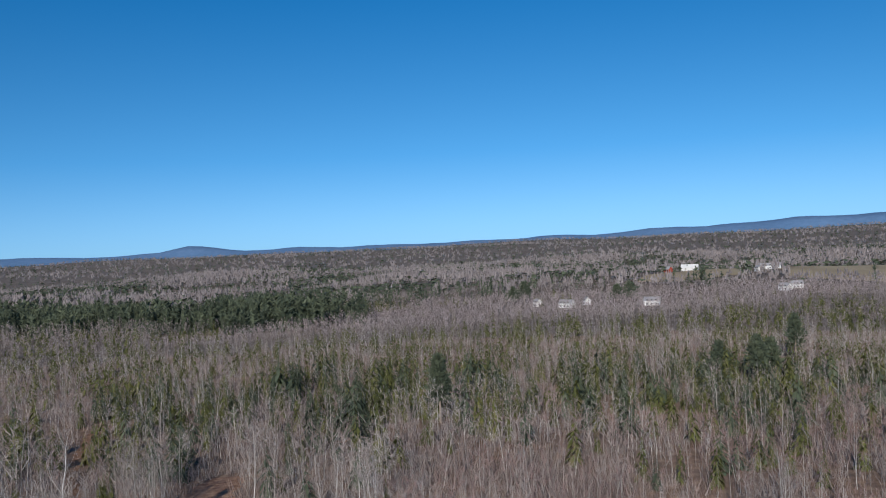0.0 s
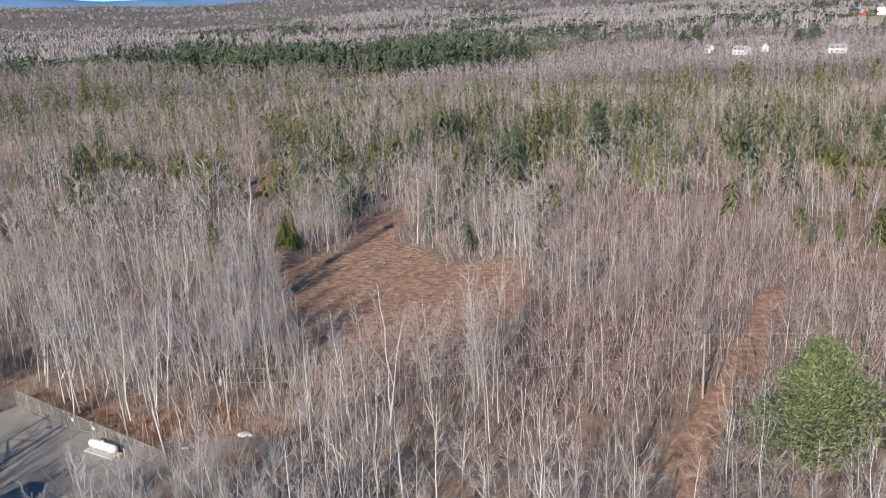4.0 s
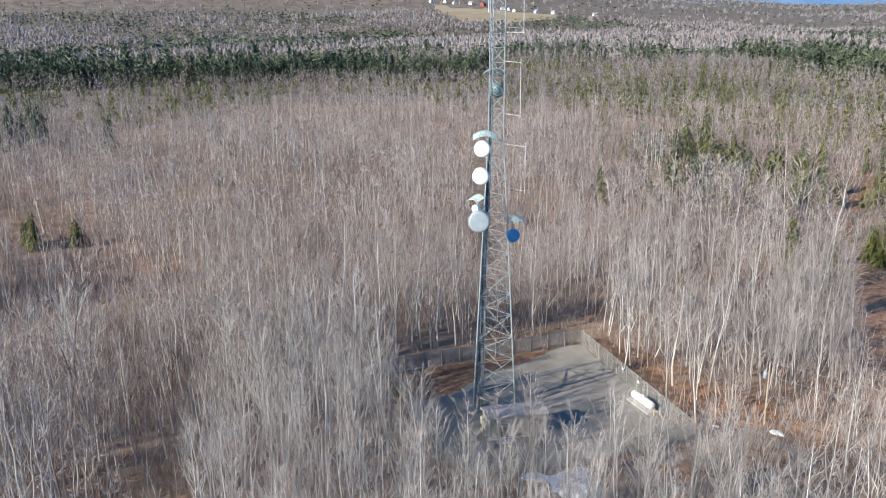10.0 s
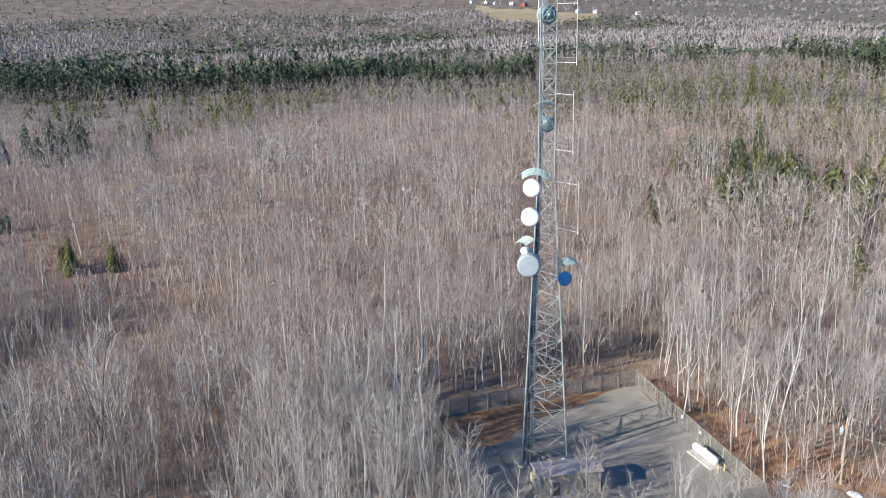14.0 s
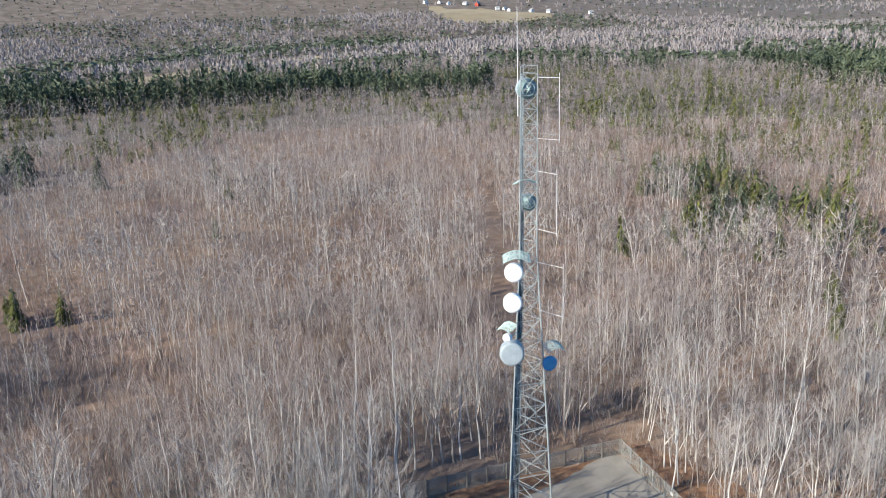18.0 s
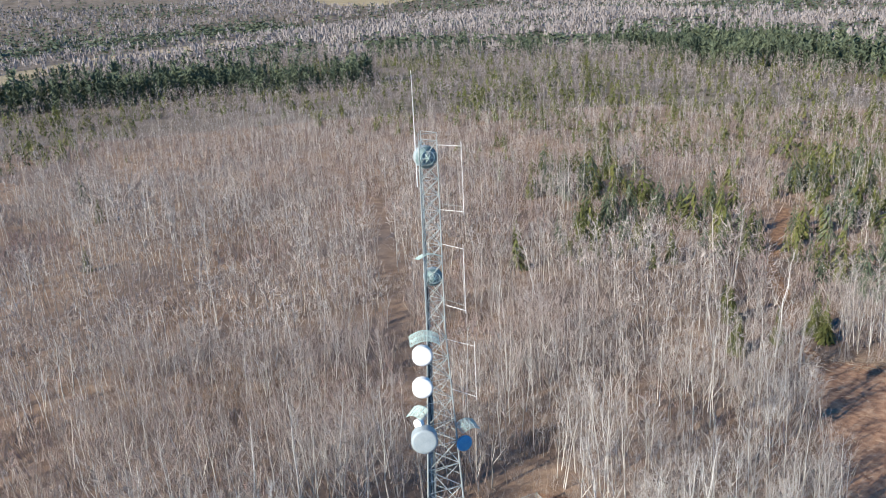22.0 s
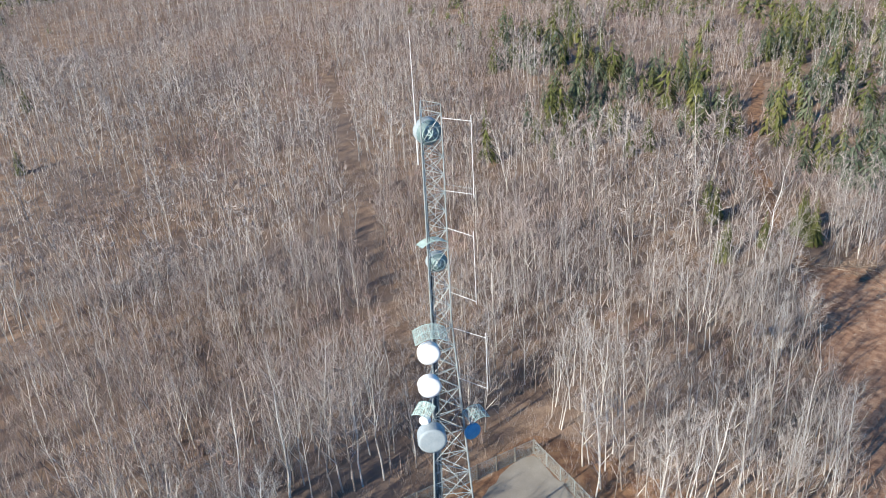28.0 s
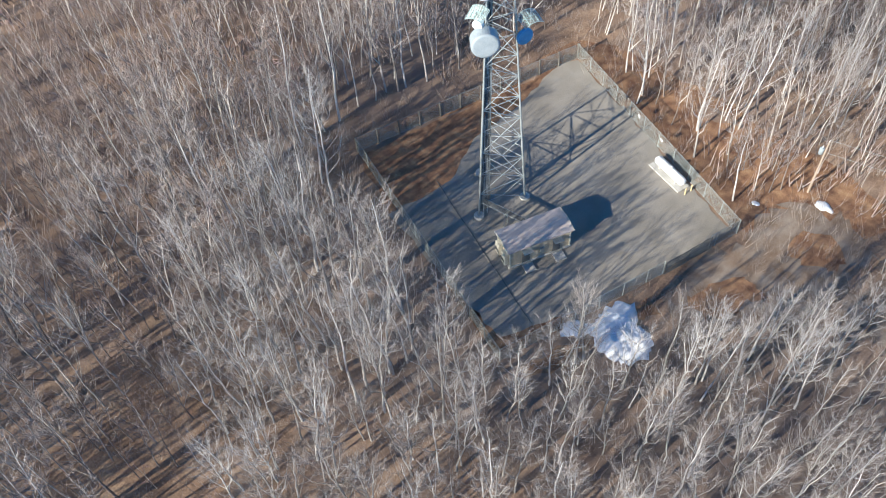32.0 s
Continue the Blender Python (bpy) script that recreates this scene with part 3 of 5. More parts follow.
def spruce(seed, h, r, n, w, trunk_sides=4, droop=0.28, top=0.85):
    """A pointed conifer of uneven drooping sprays, thin in places. Slots: 0 bark, 1 needles."""
    g = np.random.default_rng(seed)
    trunk, crown = Shape(), Shape()
    if trunk_sides:
        trunk.tube([(0, 0, -0.3), (0, 0, h * 0.5), (0, 0, h * 0.97)], [h * 0.012, h * 0.008, 0.01], trunk_sides, 0)
    gap = g.uniform(0, 6.28, 3)
    for k in range(n):
        f = 0.05 + 0.93 * (1 - math.sqrt(1 - (k + g.uniform(0, 1)) / n))
        a = g.uniform(0, 6.283)
        side = 1 + 0.22 * math.sin(a + gap[0]) + 0.16 * math.sin(2 * a + 9 * f + gap[1])
        R = (r * (1 - f) ** top * side + 0.10) * g.uniform(0.55, 1.12)
        z = h * f + g.normal(0, h * 0.015)
        dr = droop + g.normal(0, 0.16)
        s = max(0.07, w * R) * g.uniform(0.7, 1.3)
        px, py = -math.sin(a) * s, math.cos(a) * s
        c, n_ = math.cos(a), math.sin(a)
        b = len(crown.v)
        i0 = R * g.uniform(0.0, 0.3)
        crown.v += [(c * i0, n_ * i0, z + 0.2 * R), (c * R * 0.6 + px, n_ * R * 0.6 + py, z - 0.1 * R), (c * R * 0.6 - px, n_ * R * 0.6 - py, z - 0.1 * R), (c * R, n_ * R, z - dr * R)]
        crown.t += [(b, b + 1, b + 3), (b, b + 3, b + 2)]
        crown.m += [1, 1]
    crown.spike((0, 0, h * 0.9), (0, 0, h * 1.03), 0.16, 1, g)
    return trunk, crown


def merged(pair):
    v0, t0, m0 = pair[0].arrays()
    v1, t1, m1 = pair[1].arrays()
    if not len(v0):
        return v1, t1, m1
    return np.concatenate([v0, v1]), np.concatenate([t0, t1 + len(v0)]), np.concatenate([m0, m1])


def scatter(name, shapes, x, y, size, mats, label, category, seed, widen=0.15):
    """ONE mesh of very many plants, each turned and sized."""
    if not len(x):
        return None
    g = np.random.default_rng(seed)
    z = land(x, y)
    kind = g.integers(len(shapes), size=len(x))
    vs, ts, ms, off = [], [], [], 0
    for k, (v, t, m) in enumerate(shapes):
        i = np.nonzero(kind == k)[0]
        if not len(i):
            continue
        a = g.uniform(0, 6.283, len(i))
        s = size[i] * g.uniform(0.8, 1.2, len(i))
        w = s * g.uniform(1 - widen, 1 + widen, len(i))
        c, n = np.cos(a), np.sin(a)
        X = (v[None, :, 0] * c[:, None] - v[None, :, 1] * n[:, None]) * w[:, None] + x[i][:, None]
        Y = (v[None, :, 0] * n[:, None] + v[None, :, 1] * c[:, None]) * w[:, None] + y[i][:, None]
        Z = v[None, :, 2] * s[:, None] + z[i][:, None]
        vs.append(np.stack([X, Y, Z], 2).reshape(-1, 3))
        ts.append((t[None] + (np.arange(len(i)) * len(v))[:, None, None] + off).reshape(-1, 3))
        ms.append(np.tile(m, len(i)))
        off += len(i) * len(v)
    me = soup(name, np.concatenate(vs), np.concatenate(ts), mats, np.concatenate(ms))
    return tagged(new(name, me), label, category, kind="stuff")


def spots(x0, x1, y0, y1, step, seed):
    g = np.random.default_rng(seed)
    gx, gy = np.meshgrid(np.arange(x0, x1, step), np.arange(y0, y1, step))
    gx, gy = gx.ravel(), gy.ravel()
    gx = gx + g.uniform(-0.5, 0.5, gx.shape) * step
    gy = gy + g.uniform(-0.5, 0.5, gy.shape) * step
    return gx, gy, g.uniform(0, 1, gx.shape)


# ---------------------------------------------------------------- the woods
CAM_MID = (66, -62)


def stand(step, lo, hi, seed):
    """Places for trees in a ring of the woods, with glades and thin spots."""
    x, y, u = spots(-290, 260, -120, 340, step, seed)
    d = np.hypot(x - CAM_MID[0], y - CAM_MID[1]) + 14 * wave(x, y, 40, 68)
    ok = in_view(x, y) & ~open_ground(x, y) & (d >= lo) & (d < hi) & (wave(x, y, 26, 61) + 0.6 * wave(x, y, 9, 62) > -1.2)
    x, y, u = x[ok], y[ok], u[ok]
    return x, y, u, (1.0 + 0.17 * wave(x, y, 45, 63)) * np.where(conifer_share(x, y) > 0.1, 0.74, 1.0) * (1 + 0.10 * wave(x, y, 12, 70))


def stand_type(x, y):
    """Broad patches of the woods: above about 0.4 tall pale aspen, below about -0.4 low tawny maple and birch."""
    out = wave(x, y, 36, 201) * 0.8 + 0.55 * wave(x, y, 13, 202)
    for cx, cy, r, k in ((-50, 2, 26, -0.9), (-150, 58, 58, 0.9), (5, 62, 30, 0.8), (-52, 58, 20, -0.9), (-250, 40, 60, 0.5), (-100, 0, 30, -0.5)):
        out = out + k * np.exp(-((x - cx) ** 2 + (y - cy) ** 2) / (r * r))
    return out


def tree_meshes(pairs, mats):
    out = []
    for tr, cr in pairs:
        v, t, m = tr.arrays()
        a = soup("trunk", v, t, mats, m)
        a.shade_smooth()
        v, t, m = cr.arrays()
        out.append((a, soup("crown", v, t, mats, m)))
    return out


rg = random.Random(5)


def plant(name, kinds, x, y, s, label, group):
    ob = thing(name, Matrix.Translation((x, y, float(land(x, y)))) @ Matrix.Rotation(rg.uniform(0, 6.28), 4, "Z") @ Matrix.Diagonal((s, s, s, 1)), label, "tree", group)
    for nm, me in zip(("trunk", "crown"), kinds[rg.randrange(len(kinds))]):
        o = new(nm, me)
        o.parent = ob


near_kinds = []
for k in range(14):
    g = random.Random(k)
    near_kinds.append(bare(100 + k, g.uniform(10.0, 13.5), g.choice((14, 18, 22)), 700, 6, 9, 0.0135, 3, g.uniform(0.9, 1.35), g.choice((1, 2, 3, 4)), g.uniform(0.22, 0.42), 0.0092))
near_kinds = tree_meshes(near_kinds, [BARK, TWIG])
mid_shapes = [merged(bare(200 + k, random.Random(k + 9).uniform(9.5, 13.5), 11, 235, 3, 4, 0.032, 0, random.Random(k).uniform(0.9, 1.6), 1 + k % 4, 0.22, 0.0060)) for k in range(14)]
fine_shapes = [merged(bare(240 + k, random.Random(k + 29).uniform(9.5, 13.5), 12, 270, 4, 5, 0.025, 0, random.Random(k).uniform(0.9, 1.5), 1 + k % 4, 0.25, 0.0078)) for k in range(12)]
lo_shapes = [merged(bare(300 + k, random.Random(k + 3).uniform(9.5, 13.0), 5, 46, 3, 2, 0.085, 0, 1.35, 2, 0.25, 0.0058, True)) for k in range(10)]

# close round the yard each tree is a thing of its own; behind them the woods run on
x, y, u, tall = stand(2.75, 0, 175, 51)
soft = u < conifer_share(x, y)
near = (x > -30) & (x < 60) & (y > -50) & (y < 40) & ~soft
pick = np.nonzero(near)[0]
pick = pick[np.argsort(np.hypot(x[pick] - 14, y[pick] + 10))][:255]
single = np.zeros(x.shape, bool)
single[pick] = True
for i in pick:
    plant("bare_tree", near_kinds, x[i], y[i], float(tall[i]) * rg.uniform(0.88, 1.28), "leafless pale grey aspen or birch with fine twigs", "bare trees round the yard")
for k in range(30):                                              # the tall trees along the clearing's west side
    f = (k + rg.uniform(-0.4, 0.4)) / 29
    px, py = (33.5 - 14 * f, 38 + 27 * f) if f < 0.5 else (26.5 - 26 * (f - 0.5) * 1.5, 51.5 + 83 * (f - 0.5))
    plant("bare_tree", near_kinds, px - rg.uniform(0.5, 13), py - rg.uniform(-2, 6), rg.uniform(0.9, 1.15), "tall leafless grey aspen at the clearing's edge", "bare trees by the clearing")
red = (wave(x, y, 22, 71) > 0.72) | ((x > 62) & (y > 22) & (y < 150) & (wave(x, y, 20, 73) > -0.35))
hard = ~soft & ~single
pale_shapes = [merged(bare(600 + k, 13.2, 11, 150, 4, 6, 0.024, 3, 0.95, 3 + k % 3, 0.34, 0.0066)) for k in range(8)]
g = np.random.default_rng(31)
sort = stand_type(x, y)
tall = tall * np.where(sort > 0.4, 1.12, np.where(sort < -0.35, 0.84, 1.0)) * g.uniform(0.8, 1.15, x.shape)
pale = hard & ~red & (g.uniform(0, 1, x.shape) < np.where(sort > 0.4, 0.33, 0.12))
tawny = hard & ~red & ~pale & (sort + g.normal(0, 0.2, x.shape) < -0.25)
grey = hard & ~red & ~pale & ~tawny
scatter("pale_aspens", pale_shapes, x[pale], y[pale], tall[pale] * 1.05, [PALE_BARK, WOODS_TWIG], "taller pale forked aspens standing out of the woods", "woods", 86, 0.2)
close = np.hypot(x - 20, y + 20) < 68
for nm, w_, mt, lb, sd in (("bare_woods_by_the_yard", grey & close, WOODS_TWIG, "open leafless grey hardwoods over leaf litter", 76), ("tawny_woods_by_the_yard", tawny & close, TAWNY_TWIG, "open leafless tawny maple and birch over leaf litter", 77)):
    scatter(nm, fine_shapes, x[w_], y[w_], tall[w_] * 1.04, [WOODS_BARK, mt], lb, "woods", sd, 0.25)
grey &= ~close
tawny &= ~close
scatter("bare_woods", mid_shapes, x[grey], y[grey], tall[grey], [WOODS_BARK, WOODS_TWIG], "dense leafless grey hardwoods standing in leaf litter", "woods", 81, 0.3)
scatter("tawny_woods", mid_shapes, x[tawny], y[tawny], tall[tawny], [WOODS_BARK, TAWNY_TWIG], "lower leafless tawny-brown maple and birch", "woods", 80, 0.3)
scatter("young_birch_thicket", lo_shapes, x[hard & red], y[hard & red], tall[hard & red] * 0.7, [WOODS_BARK, RED_TWIG], "reddish-brown thicket of young leafless birch", "thicket", 82, 0.3)

spruce_kinds = tree_meshes([spruce(400 + k, 8.6, 1.9 + 0.12 * k, 460, 0.11, 4, 0.45) for k in range(6)], [BARK, NEEDLE])
dark_kinds = tree_meshes([spruce(440 + k, 12.0, 3.1, 460, 0.12, 4, 0.45) for k in range(4)], [BARK, DARK_NEEDLE])
for px, py in DARK_LONE:
    plant("dark_spruce", dark_kinds, px + rg.uniform(-2, 2), py + rg.uniform(-2, 2), rg.uniform(1.1, 1.5), "dark green spruce standing above bare trees", "dark spruces in the woods")
for px, py in LONE:
    plant("young_spruce", spruce_kinds, px + rg.uniform(-1, 1), py + rg.uniform(-1, 1), rg.uniform(0.85, 1.25), "yellow-green young spruce among bare trees", "young spruces in the woods")
softs = np.random.default_rng(6).permutation(np.nonzero(soft)[0])
for i in softs[:90]:
    plant("young_spruce", spruce_kinds, x[i], y[i], rg.uniform(0.8, 1.35), "yellow-green young spruce among bare trees", "young spruces in the woods")

rest = softs[90:]
cx, cy = x[rest], y[rest]
x, y, u, tall = stand(3.4, 175, 335, 52)
soft = u < conifer_share(x, y)
red = (wave(x, y, 30, 71) > 0.85) | ((x > 90) & (y < 170) & (wave(x, y, 24, 73) > -0.2))
sort = stand_type(x, y)
tall = tall * np.where(sort > 0.4, 1.15, np.where(sort < -0.35, 0.82, 1.0)) * np.random.default_rng(33).uniform(0.78, 1.15, x.shape)
tawny = ~soft & ~red & (sort < -0.2)
scatter("tawny_woods_beyond", lo_shapes, x[tawny], y[tawny], tall[tawny], [FAR_BARK, TAWNY_TWIG], "lower leafless tawny-brown hardwoods", "woods", 79, 0.3)
red |= tawny
scatter("bare_woods_beyond", lo_shapes, x[~soft & ~red], y[~soft & ~red], tall[~soft & ~red], [WOODS_BARK, WOODS_TWIG], "leafless grey-brown hardwoods mixed with conifers", "woods", 84, 0.3)
red &= ~tawny
scatter("birch_thicket_beyond", lo_shapes, x[~soft & red], y[~soft & red], 0.75 * tall[~soft & red], [WOODS_BARK, RED_TWIG], "reddish thicket of young birch in the woods", "thicket", 85, 0.3)
cx, cy = np.concatenate([cx, x[soft]]), np.concatenate([cy, y[soft]])
spr_lo = [merged(spruce(420 + k, 8.2 + 0.9 * k, 1.75 + 0.22 * k, 126, 0.15, 0, 0.55)) for k in range(6)]
deep = np.random.default_rng(32).uniform(0, 1, cx.shape) < np.where(cx > -20, 0.45, 0.40)
csize = 1.0 + 0.25 * wave(cx, cy, 16, 72)
scatter("spruce_woods", spr_lo, cx[~deep], cy[~deep], csize[~deep], [WOODS_BARK, NEEDLE], "yellow-green spruce and cedar among leafless trees", "woods", 83, 0.25)
scatter("dark_spruce_woods", spr_lo, cx[deep], cy[deep], 1.05 * csize[deep], [WOODS_BARK, DARK_NEEDLE], "dark green spruce and pine among leafless trees", "woods", 87, 0.25)

# woods from a third of a kilometre to the horizon, coarser with distance
far_hard = [merged(bare(500 + k, 11.0, 3, 22, 3, 1, 0.23, 0, 1.5, 2, 0.25, 0.005, True)) for k in range(6)]
far_soft = [merged(spruce(520 + k, 11.0, 2.7, 32, 0.24, 0, 0.55)) for k in range(5)]


def canopy(seed, n, w):
    """The soft domed head of a leafless tree seen from far off."""
    g = np.random.default_rng(seed)
    s = Shape()
    for k in range(n):
        a, r = g.uniform(0, 6.28), 3.6 * math.sqrt(g.uniform(0, 1))
        z = 8.8 - 0.22 * r * r + g.normal(0, 0.7)
        p = (math.cos(a) * r, math.sin(a) * r, z - g.uniform(1.5, 4.5))
        s.spike(p, (p[0] * 1.25 + g.normal(0, 0.4), p[1] * 1.25 + g.normal(0, 0.4), z + g.uniform(0.3, 1.6)), w * g.uniform(0.6, 1.3), 1, g, (p[0] / 3.6, p[1] / 3.6, 0.7))
    return s.arrays()


def far_pine(seed, n, w):
    """A round-headed pine seen from far off."""
    g = np.random.default_rng(seed)
    s = Shape()
    for k in range(n):
        a, r, z = g.uniform(0, 6.28), g.uniform(0.6, 3.4), g.uniform(5, 15)
        r *= math.sqrt(max(0.1, 1 - ((z - 8.5) / 7.5) ** 2))
        s.spike((0, 0, z - 1.2), (math.cos(a) * r, math.sin(a) * r, z + g.uniform(-0.4, 0.9)), w * g.uniform(0.6, 1.3), 1, g, (math.cos(a), math.sin(a), 0.9))
    return s.arrays()


far_dark = far_soft[:3] + [far_pine(580 + k, 38, 1.05) for k in range(5)]
vfar_hard = [canopy(540 + k, 11, 1.6) for k in range(5)]
vfar_soft = [merged(spruce(560 + k, 12.0, 3.9, 6, 0.9, 0, 0.4)) for k in range(4)]
for lo, hi, step, sh, ss, grow, tag, seed in ((335, 460, 4.6, lo_shapes, far_soft, 0.86, "_beyond", 90), (460, 800, 5.8, far_hard, far_soft, 1.0, "", 91), (800, 1900, 12.5, vfar_hard, vfar_soft, 1.0, "_far", 92), (1900, 4600, 38.0, vfar_hard, vfar_soft, 1.1, "_at_the_horizon", 93)):
    fx, fy, fu = spots(-hi - 40, hi, -300 if lo < 1000 else -600, hi, step, seed)
    fd = np.hypot(fx - CAM_MID[0], fy - CAM_MID[1]) + 14 * wave(fx, fy, 40, 68)
    ok = (fd >= lo) & (fd < hi) & in_view(fx, fy) & ~open_ground(fx, fy)
    fx, fy, fu = fx[ok], fy[ok], fu[ok]
    c = fu < conifer_share(fx, fy)
    dk = pine_belt(fx, fy)
    dk |= fd[ok] > 750
    sz = grow * (1.0 + 0.12 * wave(fx, fy, 80, 64))
    if lo < 1000:                                                  # the belts of pine stand close
        ex, ey, eu = spots(-1200, 40, -60, 860, step * 0.8, seed + 50)
        k = pine_belt(ex, ey) & (wave(ex, ey, 28, 77) > -0.55)
        ed = np.hypot(ex - CAM_MID[0], ey - CAM_MID[1])
        k &= (ed >= lo) & (ed < hi) & ~open_ground(ex, ey)
        fx, fy, c, dk = np.concatenate([fx, ex[k]]), np.concatenate([fy, ey[k]]), np.concatenate([c, np.ones(k.sum(), bool)]), np.concatenate([dk, np.ones(k.sum(), bool)])
        sz = np.concatenate([sz, grow * (1.0 + 0.25 * wave(ex[k], ey[k], 25, 67) + np.where(eu[k] > 0.9, 0.35, 0))])
    if lo < 800:
        strip = birch_strip(fx, fy) & ~c
        scatter("young_birch_strip" + tag, sh, fx[strip], fy[strip], 0.72 * sz[strip], [FAR_BARK, PURPLE_TWIG], "long strip of young purple-grey leafless birch", "woods", 98, 0.3)
        keep = ~strip
        qx, qy, qu = spots(-110, 420, 330, 720, 6.2, 99)
        qd = np.hypot(qx - CAM_MID[0], qy - CAM_MID[1])
        q = birch_strip(qx, qy) & in_view(qx, qy) & ~open_ground(qx, qy) & (qd < hi) & (qd >= lo)
        scatter("birch_saplings" + tag, sh, qx[q], qy[q], 0.5 + 0.25 * qu[q], [FAR_BARK, PURPLE_TWIG], "purple-grey birch saplings filling a strip of woods", "thicket", 100, 0.3)
        fx, fy, c, dk, sz = fx[keep], fy[keep], c[keep], dk[keep], sz[keep]
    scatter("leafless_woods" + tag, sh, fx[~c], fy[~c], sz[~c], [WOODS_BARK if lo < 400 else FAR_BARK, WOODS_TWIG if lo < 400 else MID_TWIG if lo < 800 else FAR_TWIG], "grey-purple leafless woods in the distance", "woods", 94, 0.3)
    if (c & ~dk).any():
        scatter("conifer_woods" + tag, ss, fx[c & ~dk], fy[c & ~dk], 0.95 * sz[c & ~dk], [WOODS_BARK, NEEDLE], "olive-green conifers among leafless woods", "woods", 95, 0.3)
    scatter("dark_conifer_woods" + tag, far_dark if lo < 800 else ss, fx[c & dk], fy[c & dk], 1.08 * sz[c & dk], [WOODS_BARK, DARK_NEEDLE], "dark green belts of pine and spruce", "woods", 96, 0.3)

# low brush and fallen twigs on the woods floor
bx, by, bu = spots(-90, 120, -75, 150, 2.4, 57)
ok = in_view(bx, by) & ~inside(bx, by, CORNERS) & ~inside(bx, by, CLEAR) & (near_line(bx, by, DRIVE) > 3) & (near_line(bx, by, TRAIL) > 2) & (wave(bx, by, 14, 66) > -0.55)


def brush(seed):
    g = np.random.default_rng(seed)
    s = Shape()
    for k in range(20):
        a = g.uniform(0, 6.28)
        p = g.normal(0, 0.5, 2)
        l = g.uniform(0.8, 3.6)
        s.spike((p[0], p[1], 0), (p[0] + math.cos(a) * l * 0.4, p[1] + math.sin(a) * l * 0.4, l), 0.03, 0, g)
    return s.arrays()


scatter("underbrush", [brush(k) for k in range(5)], bx[ok], by[ok], np.ones(ok.sum()), [WOODS_TWIG], "grey-brown leafless brush and saplings under the trees", "brush", 97)
bx, by, bu = spots(-420, 300, -90, 470, 4.4, 58)
bd = np.hypot(bx - CAM_MID[0], by - CAM_MID[1])
ok = in_view(bx, by) & ~open_ground(bx, by) & (bd > 90) & (bd < 465) & (stand_type(bx, by) < 0.35)


def thicket_clump(seed):
    """A knot of leafless shrubs, all fine rising twigs."""
    g = np.random.default_rng(seed)
    s = Shape()
    for k in range(13):
        a, l, p = g.uniform(0, 6.28), g.uniform(1.8, 4.6), g.normal(0, 1.1, 2)
        s.spike((p[0], p[1], 0), (p[0] + math.cos(a) * l * 0.35, p[1] + math.sin(a) * l * 0.35, l), 0.15, 0, g)
    return s.arrays()


scatter("shrub_layer", [thicket_clump(k) for k in range(6)], bx[ok], by[ok], np.ones(ok.sum()), [TAWNY_TWIG], "tawny-brown leafless shrubs between the trees", "brush", 78, 0.3)


# ---------------------------------------------------------------- white pines
def white_pine(seed, h, r, label, where, clumps=150, per=34, low=0.22, needles=PINE_NEEDLE, tuft=1.0):
    g = np.random.default_rng(seed)
    tree = thing("white_pine", Matrix.Translation((*where, float(land(*where)))), label, "tree")
    trunk, limbs, crown = Shape(), Shape(), Shape()
    trunk.tube([(0, 0, -0.3), (0.1, 0, h * 0.5), (0, 0.1, h * 0.97)], [h * 0.018, h * 0.012, 0.03], 8, 0)
    for k in range(clumps):
        f = low + (1 - low) * (k / clumps) ** 0.85
        a = k * 2.399 + g.normal(0, 0.3)
        prof = min(1.0, (1 - f) * 1.9 + 0.10) * (0.75 + 0.25 * math.sin(a * 2 + 1))
        R = r * prof * g.uniform(0.45, 1.08)
        z = h * f
        tip = np.array((math.cos(a) * R, math.sin(a) * R, z + 0.08 * R))
        if R > 0.8:
            limbs.tube([(0, 0, z - 0.12 * R), tuple(tip * (0.5, 0.5, 1) - (0, 0, 0.1 * R)), tuple(tip)], [0.03 + 0.008 * R, 0.03, 0.01], 3, 0)
        n = int(per * (0.5 + R / r))
        for j in range(n):
            s = np.array((math.cos(a), math.sin(a), 0)) * R * g.uniform(0.35, 1.05) + g.normal(0, 0.10 * r, 3) * (1, 1, 0.33) + (0, 0, z + 0.12 * R)
            dd = g.normal(0, 1, 3) + np.array((math.cos(a), math.sin(a), 0.9))
            dd = dd / np.linalg.norm(dd) * g.uniform(0.35, 0.75) * tuft
            crown.spike(tuple(s), tuple(s + dd), g.uniform(0.14, 0.3) * tuft, 0, g)
    for nm, s, mt in (("trunk", trunk, POLE_WOOD), ("limbs", limbs, POLE_WOOD), ("crown", crown, needles)):
        v, t, m = s.arrays()
        o = new(nm, soup(nm, v, t, [mt]))
        o.parent = tree
    return tree


white_pine(3, 17.5, 8.0, "large white pine with a broad soft green crown", (98.0, 18.5), 240, 48)
white_pine(4, 15.5, 5.5, "white pine with a full green crown", (109.0, 20.0), 130, 30)
white_pine(7, 19.5, 4.2, "dark lone white pine standing above the woods", (69.3, 189.0), 130, 26, 0.3, DARK_NEEDLE, 2.4)
for k, (px, py, ph, pr) in enumerate(((128, 652, 17, 8), (118, 640, 14, 6), (207, 616, 15, 8), (198, 622, 13, 6))):
    white_pine(30 + k, ph, pr, "broad dark pine beside a farmhouse", (px, py), 70, 14, 0.15, DARK_NEEDLE, 3.2)
for k, (px, py, ph) in enumerate(((173, 224, 17), (180, 231, 15), (207, 281, 18), (164, 236, 14))):
    white_pine(20 + k, ph, 4.6, "dark white pine above mixed young woods", (px, py), 90, 16, 0.3, DARK_NEEDLE, 2.6)


